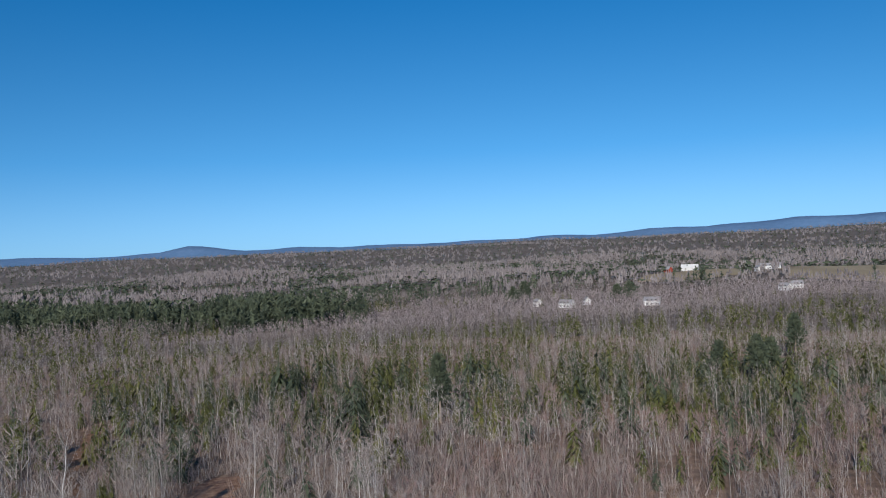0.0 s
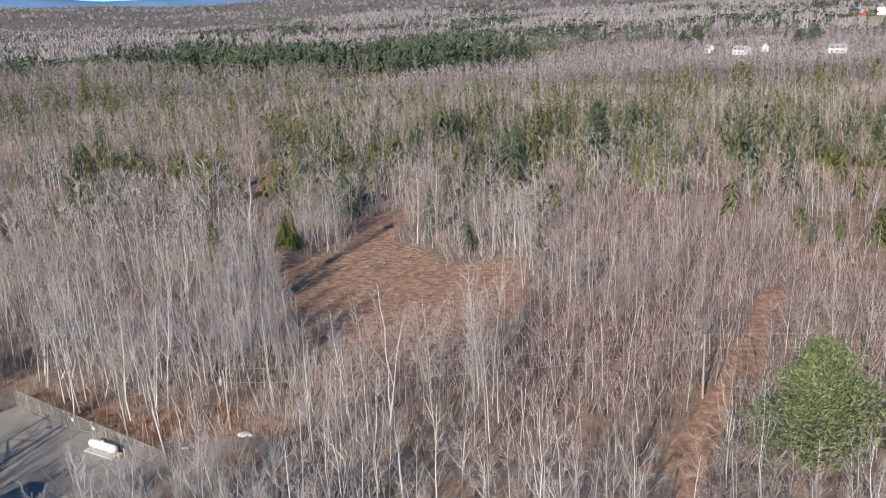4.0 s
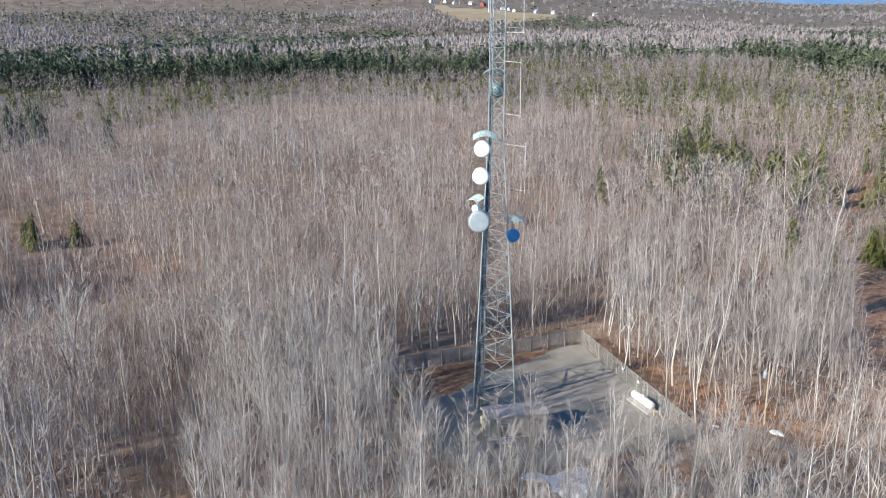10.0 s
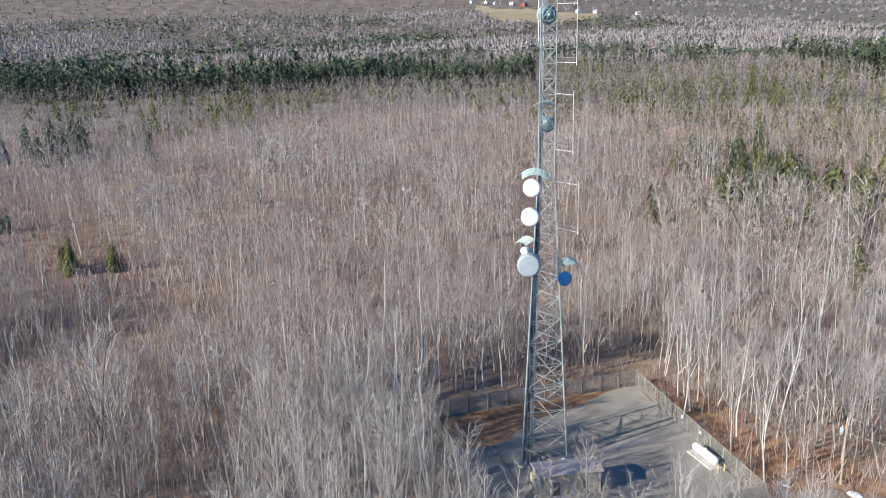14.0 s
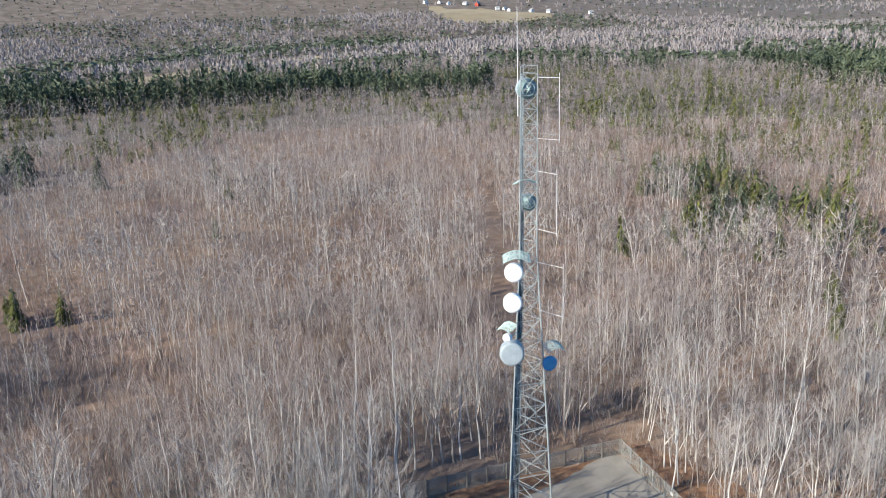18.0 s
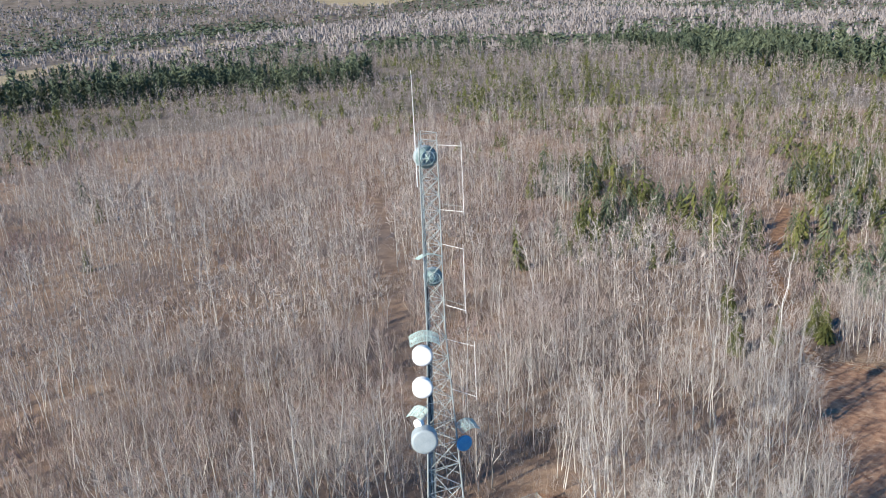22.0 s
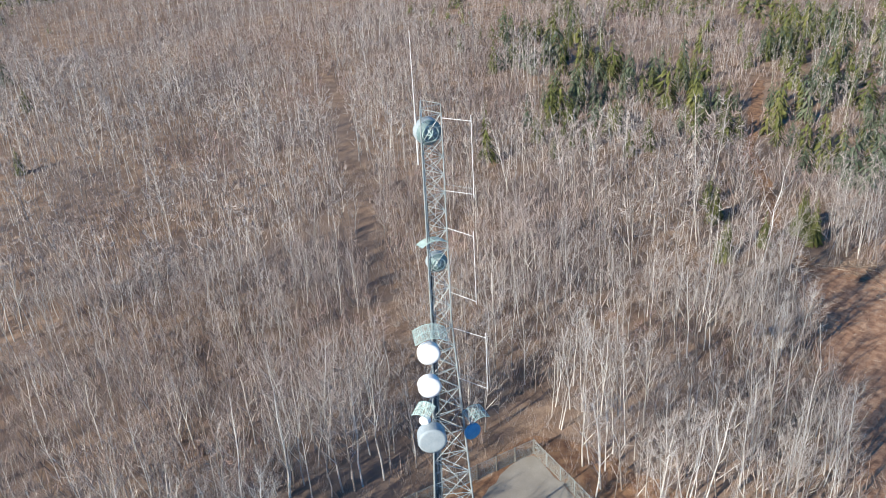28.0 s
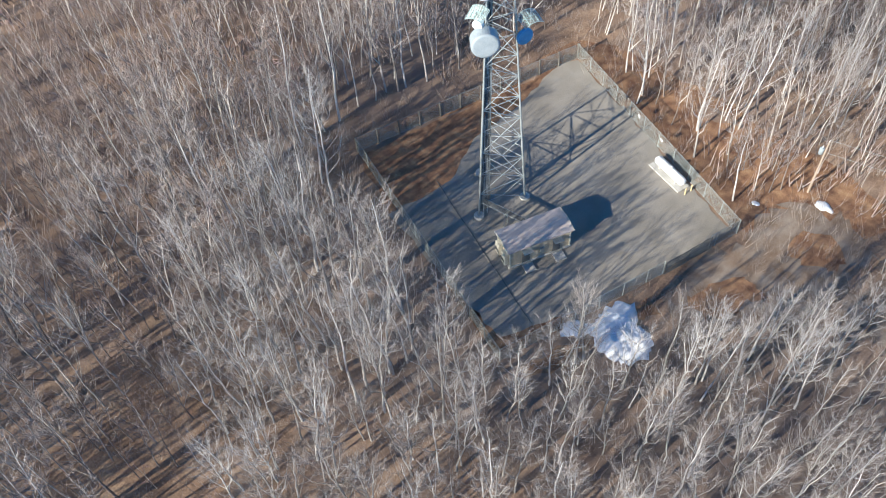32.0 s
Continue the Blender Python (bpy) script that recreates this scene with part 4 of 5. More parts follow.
# ---------------------------------------------------------------- the tower
BASE = [Vector((0.0, 0.0, 0.25)), Vector((2.5, 5.45, 0.25)), Vector((-3.9, 5.25, 0.25))]
AXIS = Vector((-0.45, 3.55, 0.0))
TOP_Z = 56.5


def leg_at(i, z):
    """A leg's axis: the tower narrows evenly to two thirds of its height and runs nearly straight above."""
    b = BASE[i]
    r = (b - AXIS).xy
    s = 1 - 0.665 * (z - b.z) / 36.75 if z < 37 else 0.335 - 0.02 * (z - 37) / 19.5
    lean = 0.0095 * z
    return Vector((AXIS.x + r.x * s + 0.64 * lean, AXIS.y + r.y * s + 0.77 * lean, z))


AIM = Vector((0.74, -0.67, 0)).normalized()

tower = thing("radio_tower", Matrix(), "tall three-legged galvanised steel lattice radio tower", "tower")
levels = [0.4]
while levels[-1] < TOP_Z - 1.2:
    f = levels[-1] / TOP_Z
    levels.append(min(TOP_Z, levels[-1] + 3.4 - 2.0 * f))
levels[-1] = TOP_Z
for i in range(3):
    bm = bmesh.new()
    rod(bm, leg_at(i, 0.4), leg_at(i, 37), 0.115, 8, 0.08)
    rod(bm, leg_at(i, 37), leg_at(i, TOP_Z), 0.08, 8, 0.06)
    part("leg", bm, GALV, tower, smooth=False)
    bm = bmesh.new()
    bmesh.ops.create_cone(bm, cap_ends=True, segments=20, radius1=0.62, radius2=0.58, depth=0.5, matrix=Matrix.Translation(BASE[i] + Vector((0, 0, -0.1))))
    part("footing", bm, CONCRETE, tower, "round pale concrete footing")
    bm = bmesh.new()
    bmesh.ops.create_cone(bm, cap_ends=True, segments=12, radius1=0.26, radius2=0.26, depth=0.06, matrix=Matrix.Translation(BASE[i] + Vector((0, 0, 0.18))))
    part("base_plate", bm, GALV, tower)
for i, j in ((0, 1), (1, 2), (2, 0)):
    for k, (a, b) in enumerate(zip(levels, levels[1:])):
        t = 0.050 - 0.018 * a / TOP_Z
        bm = bmesh.new()
        rod(bm, leg_at(i, b), leg_at(j, b), t, 5)
        part("strut", bm, GALV, tower)
        bm = bmesh.new()
        p, q = (i, j) if k % 2 else (j, i)
        rod(bm, leg_at(p, a), leg_at(q, b), t, 5)
        part("diagonal", bm, GALV, tower)
        if a > 30:
            bm = bmesh.new()
            rod(bm, leg_at(q, a), leg_at(p, b), t, 5)
            part("diagonal", bm, GALV, tower)
        if b - a > 2.2:
            bm = bmesh.new()
            mid = (leg_at(p, a) + leg_at(q, b)) / 2
            rod(bm, mid, leg_at(p, b), t * 0.7, 4)
            rod(bm, mid, leg_at(q, (a + b) / 2), t * 0.7, 4)
            part("sub_brace", bm, GALV, tower)
# cable run up the face between two legs, and the climbing ladder
bm = bmesh.new()
for k in range(13):
    f = 0.03 + 0.016 * k
    top = 55 - (k % 5) * 6 if k % 3 == 0 else 42 - (k % 4) * 4
    zs = np.linspace(0.8, top, 16)
    for a, b in zip(zs, zs[1:]):
        p, q = [leg_at(0, z).lerp(leg_at(1, z), f + 0.004 * math.sin(z * 0.7 + k)) - AIM * 0.1 for z in (a, b)]
        rod(bm, p, q, 0.036, 4)
part("cable_run", bm, CABLE, tower, "bundle of dark coaxial cables")
bm = bmesh.new()
for f in (0.32, 0.40):
    for a, b in zip(levels, levels[1:]):
        rod(bm, leg_at(0, a).lerp(leg_at(2, a), f * (1 + 0.3 * a / TOP_Z)), leg_at(0, b).lerp(leg_at(2, b), f * (1 + 0.3 * b / TOP_Z)), 0.025, 4)
z = 1.0
while z < 56:
    rod(bm, leg_at(0, z).lerp(leg_at(2, z), 0.03), leg_at(0, z).lerp(leg_at(2, z), 0.40 * (1 + 0.3 * z / TOP_Z)), 0.016, 4)
    z += 0.75
part("cable_ladder", bm, GALV, tower)
bm = bmesh.new()
for i, j in ((0, 1), (1, 2), (2, 0)):
    for z in (56.5, 57.3):
        rod(bm, leg_at(i, 56.5).xy.to_3d() + Vector((0, 0, z)), leg_at(j, 56.5).xy.to_3d() + Vector((0, 0, z)), 0.03, 5)
    rod(bm, leg_at(i, 56.5), leg_at(i, 56.5) + Vector((0, 0, 0.8)), 0.035, 5)
part("top_rail", bm, GALV, tower)


def drum_dish(where, aim, dia, depth, face_mat, label, anchor, shroud_mat=WHITE, frame_back=False):
    """A shrouded microwave dish: drum, radome face, domed back and mount, facing along aim."""
    aim = Vector(aim).normalized()
    m = Matrix.Translation(where) @ aim.to_track_quat("Z", "Y").to_matrix().to_4x4()
    ob = thing("microwave_dish", m, label, "dish antenna", "dishes on the tower")
    r = dia / 2
    part("shroud", lathe(bmesh.new(), [(r, -0.02), (r * 1.02, -0.06), (r, -depth), (r * 0.97, -depth)], 36), shroud_mat, ob, smooth=False)
    part("radome", lathe(bmesh.new(), [(r * 0.995, -0.03), (r * 0.99, 0.0), (r * 0.8, 0.02), (r * 0.4, 0.04), (0, 0.05)], 36), face_mat, ob, smooth=True)
    part("reflector_back", lathe(bmesh.new(), [(r * 0.99, -depth), (r * 0.8, -depth - 0.12 * dia), (r * 0.45, -depth - 0.2 * dia), (0.16, -depth - 0.24 * dia), (0, -depth - 0.24 * dia)], 36), DISH_BACK, ob, smooth=True)
    inv = m.inverted()
    a = inv @ Vector(anchor)
    bm = bmesh.new()
    rod(bm, (0, 0, -depth - 0.2 * dia), a, 0.06, 8)
    rod(bm, (r * 0.6, 0, -depth - 0.08 * dia), a + Vector((0, 0.4, 0)), 0.03, 6)
    rod(bm, (-r * 0.6, 0, -depth - 0.08 * dia), a - Vector((0, 0.4, 0)), 0.03, 6)
    part("mount", bm, GALV, ob)
    if frame_back:
        zb = -depth - 0.1 * dia
        for k in range(6):
            a0 = k * math.pi / 3
            bm = bmesh.new()
            rod(bm, (0, 0, -depth - 0.34 * dia), (r * 0.98 * math.cos(a0), r * 0.98 * math.sin(a0), -depth), 0.05, 5)
            part("back_brace", bm, GREENISH, ob)
        bm = bmesh.new()
        ring = [Vector((r * 0.62 * math.cos(k * math.pi / 8), r * 0.62 * math.sin(k * math.pi / 8), zb - 0.08 * dia)) for k in range(17)]
        for p, q in zip(ring, ring[1:]):
            rod(bm, p, q, 0.05, 5)
        part("back_ring", bm, GREENISH, ob)
    return ob


def ice_shield(where, aim, w, deep, label, anchor):
    """An arched grating roof over a dish: bars on bent ribs, held to the tower leg by struts."""
    aim = Vector(aim).normalized()
    side = aim.cross(Vector((0, 0, 1)))
    m = Matrix(((side.x, aim.x, 0, where[0]), (side.y, aim.y, 0, where[1]), (0, 0, 1, where[2]), (0, 0, 0, 1)))
    ob = thing("ice_shield", m, label, "ice shield", "ice shields over the dishes")

    def at(u, v):
        return Vector((u * w / 2, v * deep / 2, 0.30 * w * (math.cos(u * 1.15) - 1) - 0.12 * deep * v))
    us = np.linspace(-1, 1, 9)
    bm = bmesh.new()
    for k in range(15):
        for a, b in zip(us, us[1:]):
            rod(bm, at(a, -1 + 2 * k / 14), at(b, -1 + 2 * k / 14), 0.022, 3)
    part("grating", bm, GREENISH, ob)
    for u in (-1, -0.5, 0, 0.5, 1):
        bm = bmesh.new()
        rod(bm, at(u, -1), at(u, 1), 0.032, 5)
        part("crossbar", bm, GREENISH, ob)
    for v in (-1, 0, 1):
        bm = bmesh.new()
        for a, b in zip(us, us[1:]):
            rod(bm, at(a, v), at(b, v), 0.045, 6)
        part("rib", bm, GREENISH, ob)
    a = m.inverted() @ Vector(anchor)
    for u in (-0.5, 0.5):
        bm = bmesh.new()
        rod(bm, at(u, 0.6), a - Vector((0, 0, 0.5)), 0.035, 6)
        part("strut", bm, GALV, ob)
    return ob


drum_dish((1.65, 0.0, 35.9), AIM, 2.0, 0.75, WHITE, "white shrouded microwave dish on the tower leg", leg_at(0, 35.9))
drum_dish((1.72, -0.3, 32.55), AIM, 2.05, 0.8, WHITE, "white shrouded microwave dish below another", leg_at(0, 32.5))
drum_dish((1.95, -0.75, 26.9), (0.70, -0.71, 0), 2.65, 1.25, PALE, "large pale grey drum dish on the tower leg", leg_at(0, 26.9), PALE)
drum_dish((0.65, -0.3, 28.3), (0.2, -0.98, 0), 1.0, 0.5, WHITE, "small white dish above the large drum", leg_at(0, 28.2))
drum_dish((2.25, 5.0, 24.2), (0.93, -0.36, 0), 1.75, 0.25, BLUE, "blue-faced microwave dish on the tower leg", leg_at(1, 24.3), BLUE)
drum_dish((-0.75, 4.35, 54.9), (-0.86, 0.5, 0), 2.2, 0.8, PALE, "large pale drum dish seen from behind at the tower top", leg_at(2, 55.4), PALE, True)
drum_dish((-0.8, 4.6, 42.6), (-0.82, 0.55, 0), 1.85, 0.7, PALE, "pale drum dish seen from behind", leg_at(2, 42.8), PALE, True)
ice_shield((1.1, 0.95, 37.7), AIM, 2.9, 1.7, "weathered green arched grating ice shield above a white dish", leg_at(0, 37.9))
ice_shield((-0.1, 3.5, 45.3), (-0.8, 0.5, 0), 2.4, 1.5, "weathered green arched ice shield above a pale dish", leg_at(0, 45.2))
ice_shield((0.65, -0.2, 29.8), (0.2, -0.98, 0), 1.7, 1.5, "small green arched ice shield over a small dish", leg_at(0, 29.8))
ice_shield((2.4, 5.4, 26.5), (0.93, -0.36, 0), 2.0, 1.6, "green arched ice shield over the blue dish", leg_at(1, 26.4))


def side_antenna(z1, z0, out, label):
    """A tall whip held off the tower by arms."""
    a1, a0 = leg_at(1, z1), leg_at(1, z0)
    o = Vector((out[0], out[1], 0))
    ob = thing("side_antenna", Matrix.Translation((o.x, o.y, z1)), label, "antenna", "antennas on side arms")
    t = Matrix.Translation((-o.x, -o.y, -z1))

    def put(name, bm, mat):
        bm.transform(t)
        part(name, bm, mat, ob)
    bm = bmesh.new()
    rod(bm, o + Vector((0, 0, z0 - 0.3)), o + Vector((0, 0, z1 + 0.5)), 0.026, 8)
    put("whip", bm, WHITE)
    for z, a in ((z1, a1), (z0, a0)):
        bm = bmesh.new()
        rod(bm, a, o + Vector((0, 0, z)), 0.026, 6)
        put("arm", bm, WHITE)
    bm = bmesh.new()
    rod(bm, leg_at(1, z0 + 0.6), o + Vector((0, 0, z0 + 0.5)), 0.022, 6)
    put("lower_arm", bm, GALV)


side_antenna(56.1, 49.7, (3.35, 5.15), "white whip antenna held off the tower top by arms")
side_antenna(46.2, 39.8, (3.7, 4.4), "white whip antenna on two side arms")
side_antenna(36.0, 30.4, (4.3, 4.8), "white whip antenna on two lower side arms")
whip = thing("top_whip", Matrix.Translation((-1.05, 3.5, 52)), "tall thin white whip above the tower top", "antenna")
bm = bmesh.new()
rod(bm, (0, 0, 0), (0, 0, 4.5), 0.05, 8)
rod(bm, (0, 0, 4.5), (0, 0, 11.2), 0.035, 8, 0.02)
part("mast", bm, WHITE, whip)
bm = bmesh.new()
for z in (1.0, 4.0):
    rod(bm, (0, 0, z), (leg_at(2, 55) - Vector((-1.05, 3.5, 55))) + Vector((0, 0, z)), 0.03, 5)
part("bracket", bm, GALV, whip)

# ice bridge from the tower to the shelter
bridge = thing("cable_bridge", Matrix(), "galvanised cable bridge from tower to shelter", "cable bridge")
p0, p1 = Vector((0.2, 0.6, 2.5)), Vector((5.6, 1.1, 2.45))
side = (p1 - p0).cross(Vector((0, 0, 1))).normalized() * 0.35
bm = bmesh.new()
for s in (-1, 1):
    rod(bm, p0 + side * s, p1 + side * s, 0.04, 6)
part("rails", bm, GALV, bridge)
bm = bmesh.new()
for k in range(12):
    q = p0.lerp(p1, (k + 0.5) / 12)
    rod(bm, q - side, q + side, 0.025, 4)
part("rungs", bm, GALV, bridge)
bm = bmesh.new()
for k in range(5):
    rod(bm, p0 + side * (-0.6 + 0.3 * k) + Vector((0, 0, 0.06)), p1 + side * (-0.6 + 0.3 * k) + Vector((0, 0, 0.06)), 0.03, 5)
part("cables", bm, DARK, bridge)
for f in (0.05, 0.55):
    bm = bmesh.new()
    for s in (-1, 1):
        q = p0.lerp(p1, f) + side * s
        rod(bm, (q.x, q.y, 0.0), q, 0.045, 6)
    part("post", bm, GALV, bridge)

# ---------------------------------------------------------------- equipment shelter
LONG, WIDE = Vector((0.472, 0.882, 0)), Vector((0.882, -0.472, 0))
centre = Vector((7.55, 0.25, 0.0))
sm = Matrix(((WIDE.x, LONG.x, 0, centre.x), (WIDE.y, LONG.y, 0, centre.y), (0, 0, 1, 0.05), (0, 0, 0, 1)))
shed = thing("equipment_shelter", sm, "tan equipment shelter with a low pinkish roof and two doors", "shelter")
SW, SL, SH = 3.0, 7.3, 2.75      # width, length, wall height


def shed_part(name, bm, mat, label="", parent=None):
    return part(name, bm, mat, parent or shed, label)


shed_part("slab", box(bmesh.new(), (SW + 0.3, SL + 0.3, 0.24), (0, 0, 0.08)), CONCRETE)
for nm, size, at in (("wall", (0.14, SL, SH), (-SW / 2 + 0.07, 0, SH / 2 + 0.2)), ("wall", (0.14, SL, SH), (SW / 2 - 0.07, 0, SH / 2 + 0.2)),
                     ("wall", (SW - 0.28, 0.14, SH), (0, -SL / 2 + 0.07, SH / 2 + 0.2)), ("wall", (SW - 0.28, 0.14, SH), (0, SL / 2 - 0.07, SH / 2 + 0.2))):
    shed_part(nm, box(bmesh.new(), size, at, bevel=0.015), TAN)
for s in (-1, 1):
    for e in (-1, 1):
        shed_part("corner_trim", box(bmesh.new(), (0.16, 0.16, SH), (s * (SW / 2), e * (SL / 2), SH / 2 + 0.2), bevel=0.01), TRIM, "cream corner trim")
bm = bmesh.new()
ow, ol, z0 = SW / 2 + 0.28, SL / 2 + 0.3, SH + 0.2
pts = [(-ow, z0), (0, z0 + 0.32), (ow, z0), (ow, z0 + 0.12), (0, z0 + 0.46), (-ow, z0 + 0.12)]
ends = [[bm.verts.new((px, e * ol, pz)) for px, pz in pts] for e in (-1, 1)]
bm.faces.new(ends[0])
bm.faces.new(ends[1][::-1])
for k in range(6):
    bm.faces.new((ends[0][k], ends[1][k], ends[1][(k + 1) % 6], ends[0][(k + 1) % 6]))
bmesh.ops.recalc_face_normals(bm, faces=bm.faces[:])
shed_part("roof", bm, ROOF, "low gable roof, pinkish tan")
for e in (-1, 1):
    bm = bmesh.new()
    for s in (-1, 1):
        box(bm, (ow / math.cos(0.18) * 1.0, 0.06, 0.2), (0, 0, 0), Matrix.Translation((s * ow / 2, e * (ol + 0.035), z0 + 0.2)) @ Matrix.Rotation(s * 0.187, 4, "Y"))
    shed_part("fascia", bm, TRIM, "cream fascia board")
for yy in (-1.7, 2.0):
    d1 = shed_part("door", box(bmesh.new(), (0.06, 0.95, 2.05), (SW / 2 + 0.03, yy, 1.25), bevel=0.01), DOOR_BROWN, "brown-grey steel door")
    shed_part("frame", box(bmesh.new(), (0.05, 1.1, 0.08), (SW / 2 + 0.025, yy, 2.33)), TRIM, parent=d1)
    bm = bmesh.new()
    rod(bm, (SW / 2 + 0.06, yy + 0.36, 1.2), (SW / 2 + 0.13, yy + 0.36, 1.2), 0.025, 8)
    shed_part("handle", bm, GALV, "steel handle", d1)
    shed_part("stoop", box(bmesh.new(), (1.2, 1.25, 0.18), (SW / 2 + 0.85, yy, 0.1), bevel=0.02), CONCRETE, "pale concrete stoop")
    bm = bmesh.new()
    box(bm, (0.75, 1.15, 0.05), (SW / 2 + 0.38, yy, 2.46), bevel=0.01)
    shed_part("canopy", bm, GALV)
for xx in (-0.75, 0.75):
    u1 = shed_part("cooling_unit", box(bmesh.new(), (0.95, 0.5, 1.75), (xx, -SL / 2 - 0.25, 1.25), bevel=0.03), TRIM, "cream wall-mounted cooling unit")
    bm = bmesh.new()
    for k in range(9):
        box(bm, (0.8, 0.03, 0.04), (xx, -SL / 2 - 0.51, 0.65 + k * 0.07))
    shed_part("louvre", bm, DARK, parent=u1)
shed_part("meter_box", box(bmesh.new(), (0.2, 0.5, 0.8), (SW / 2 + 0.1, 0.2, 1.4), bevel=0.02), GALV)

# ---------------------------------------------------------------- propane tank on its pad
ta, tb = Vector((11.5, 18.0, 0)), Vector((16.35, 16.35, 0))
tdir = (tb - ta).normalized()
tc = (ta + tb) / 2 + Vector((0.35, 0.75, 0))
gz = float(land(tc.x, tc.y)) + 0.05
tm = Matrix(((tdir.x, -tdir.y, 0, tc.x), (tdir.y, tdir.x, 0, tc.y), (0, 0, 1, gz), (0, 0, 0, 1)))
tank_pad = thing("tank_pad", tm, "pale concrete slab under the gas tank", "slab")
part("slab", box(bmesh.new(), (5.2, 1.7, 0.2), (0, -0.1, 0.08), bevel=0.03), CONCRETE, tank_pad)
tank = thing("gas_tank", tm @ Matrix.Translation((0, 0, 0.18)), "long white gas storage tank lying on saddles", "tank")
R = 0.53
prof = [(0, -2.45)] + [(R * math.sin(a), -1.95 - 0.5 * math.cos(a)) for a in np.linspace(0.25, 1.57, 6)] + [(R * math.sin(a), 1.95 + 0.5 * math.cos(a)) for a in np.linspace(1.57, 0.25, 6)] + [(0, 2.45)]
part("shell", lathe(bmesh.new(), prof, 28, Matrix.Translation((0, 0, 0.72)) @ Matrix.Rotation(math.pi / 2, 4, "Y")), TANK_WHITE, tank, smooth=True)
for xx in (-1.35, 1.35):
    part("saddle", box(bmesh.new(), (0.22, 0.85, 0.5), (xx, 0, 0.12), bevel=0.02), CONCRETE, tank)
part("dome", lathe(bmesh.new(), [(0.2, 0.0), (0.2, 0.16), (0.15, 0.23), (0, 0.25)], 16, Matrix.Translation((0, 0, 1.22))), TANK_WHITE, tank)
for xx in (-1.0, 1.0):
    part("lifting_lug", box(bmesh.new(), (0.1, 0.03, 0.12), (xx, 0, 1.28)), TANK_WHITE, tank)
for k, off in enumerate(((2.95, -0.35), (2.95, 0.55))):
    b0 = tm @ Vector((off[0] + 0.2, off[1], 0))
    post = thing("bollard", Matrix.Translation(b0), "short faded yellow post by the gas tank", "bollard", "bollards by the tank")
    bm = bmesh.new()
    rod(bm, (0, 0, -0.2), (0, 0, 0.95), 0.085, 12)
    part("tube", bm, YELLOW, post)
    part("cap", lathe(bmesh.new(), [(0.085, 0.95), (0.06, 1.0), (0, 1.02)], 12), YELLOW, post)


# ---------------------------------------------------------------- chain-link fence
FH = 2.4


def fence_side(a, b, skip=None, dark=False):
    """Posts, rails and woven wire from corner a to corner b; skip leaves room for the gate; dark gives posts their
    shade as colour.
    """
    a, b = Vector((*a, 0)), Vector((*b, 0))
    L = (b - a).length
    d = (b - a) / L
    ob = thing("chain_link_fence", Matrix.Translation((a.x, a.y, float(land(a.x, a.y)))), "grey chain-link fence with steel posts round the yard", "fence", "fence sides round the yard")
    n = round(L / 3.0)
    spans = [(k * L / n, (k + 1) * L / n) for k in range(n)]
    if skip:
        spans = [s for s in spans if s[1] <= skip[0] + 0.01 or s[0] >= skip[1] - 0.01] + [(max(s[0] for s in spans if s[0] < skip[0]), skip[0]), (skip[1], min(s[1] for s in spans if s[1] > skip[1]))]

    def g(t, z):
        p = a + d * t
        return Vector((p.x - a.x, p.y - a.y, float(land(p.x, p.y)) - float(land(a.x, a.y)) + z))
    ts = sorted({round(t, 3) for s in spans for t in s})
    for t in ts:
        bm = bmesh.new()
        # dark: a post's shade and shadow are put into its brown and its extra width
        rod(bm, g(t, -0.2), g(t, FH + 0.05), 0.12 if dark else 0.05 if t not in (ts[0], ts[-1]) else 0.065, 8)
        part("post", bm, DOOR_BROWN if dark else GALV, ob)
    for s0, s1 in spans:
        if s1 - s0 < 0.3:
            continue
        bm = bmesh.new()
        rod(bm, g(s0, FH), g(s1, FH), 0.022, 5)
        part("rail", bm, GALV, ob)
        bm = bmesh.new()
        rod(bm, g(s0, 0.08), g(s1, 0.08), 0.012, 4)
        part("tension_wire", bm, GALV, ob)
        v, t3 = [], []
        w = 0.024 if dark else 0.02
        step = 0.10
        for sgn in (1, -1):
            k = -FH
            while k < s1 - s0:
                u0, u1 = max(0, k), min(s1 - s0, k + FH)
                if u1 > u0:
                    z0_, z1_ = (u0 - k), (u1 - k)
                    if sgn < 0:
                        z0_, z1_ = FH - z0_, FH - z1_
                    p, q = g(s0 + u0, z0_), g(s0 + u1, z1_)
                    e = Vector((d.x, d.y, 0)) * w / 2
                    i = len(v)
                    v += [tuple(p - e), tuple(p + e), tuple(q + e), tuple(q - e)]
                    t3 += [(i, i + 1, i + 2), (i, i + 2, i + 3)]
                k += step
        o = new("wire_mesh", soup("wire_mesh", v, t3, [GALV]))
        o.parent = ob
    return ob


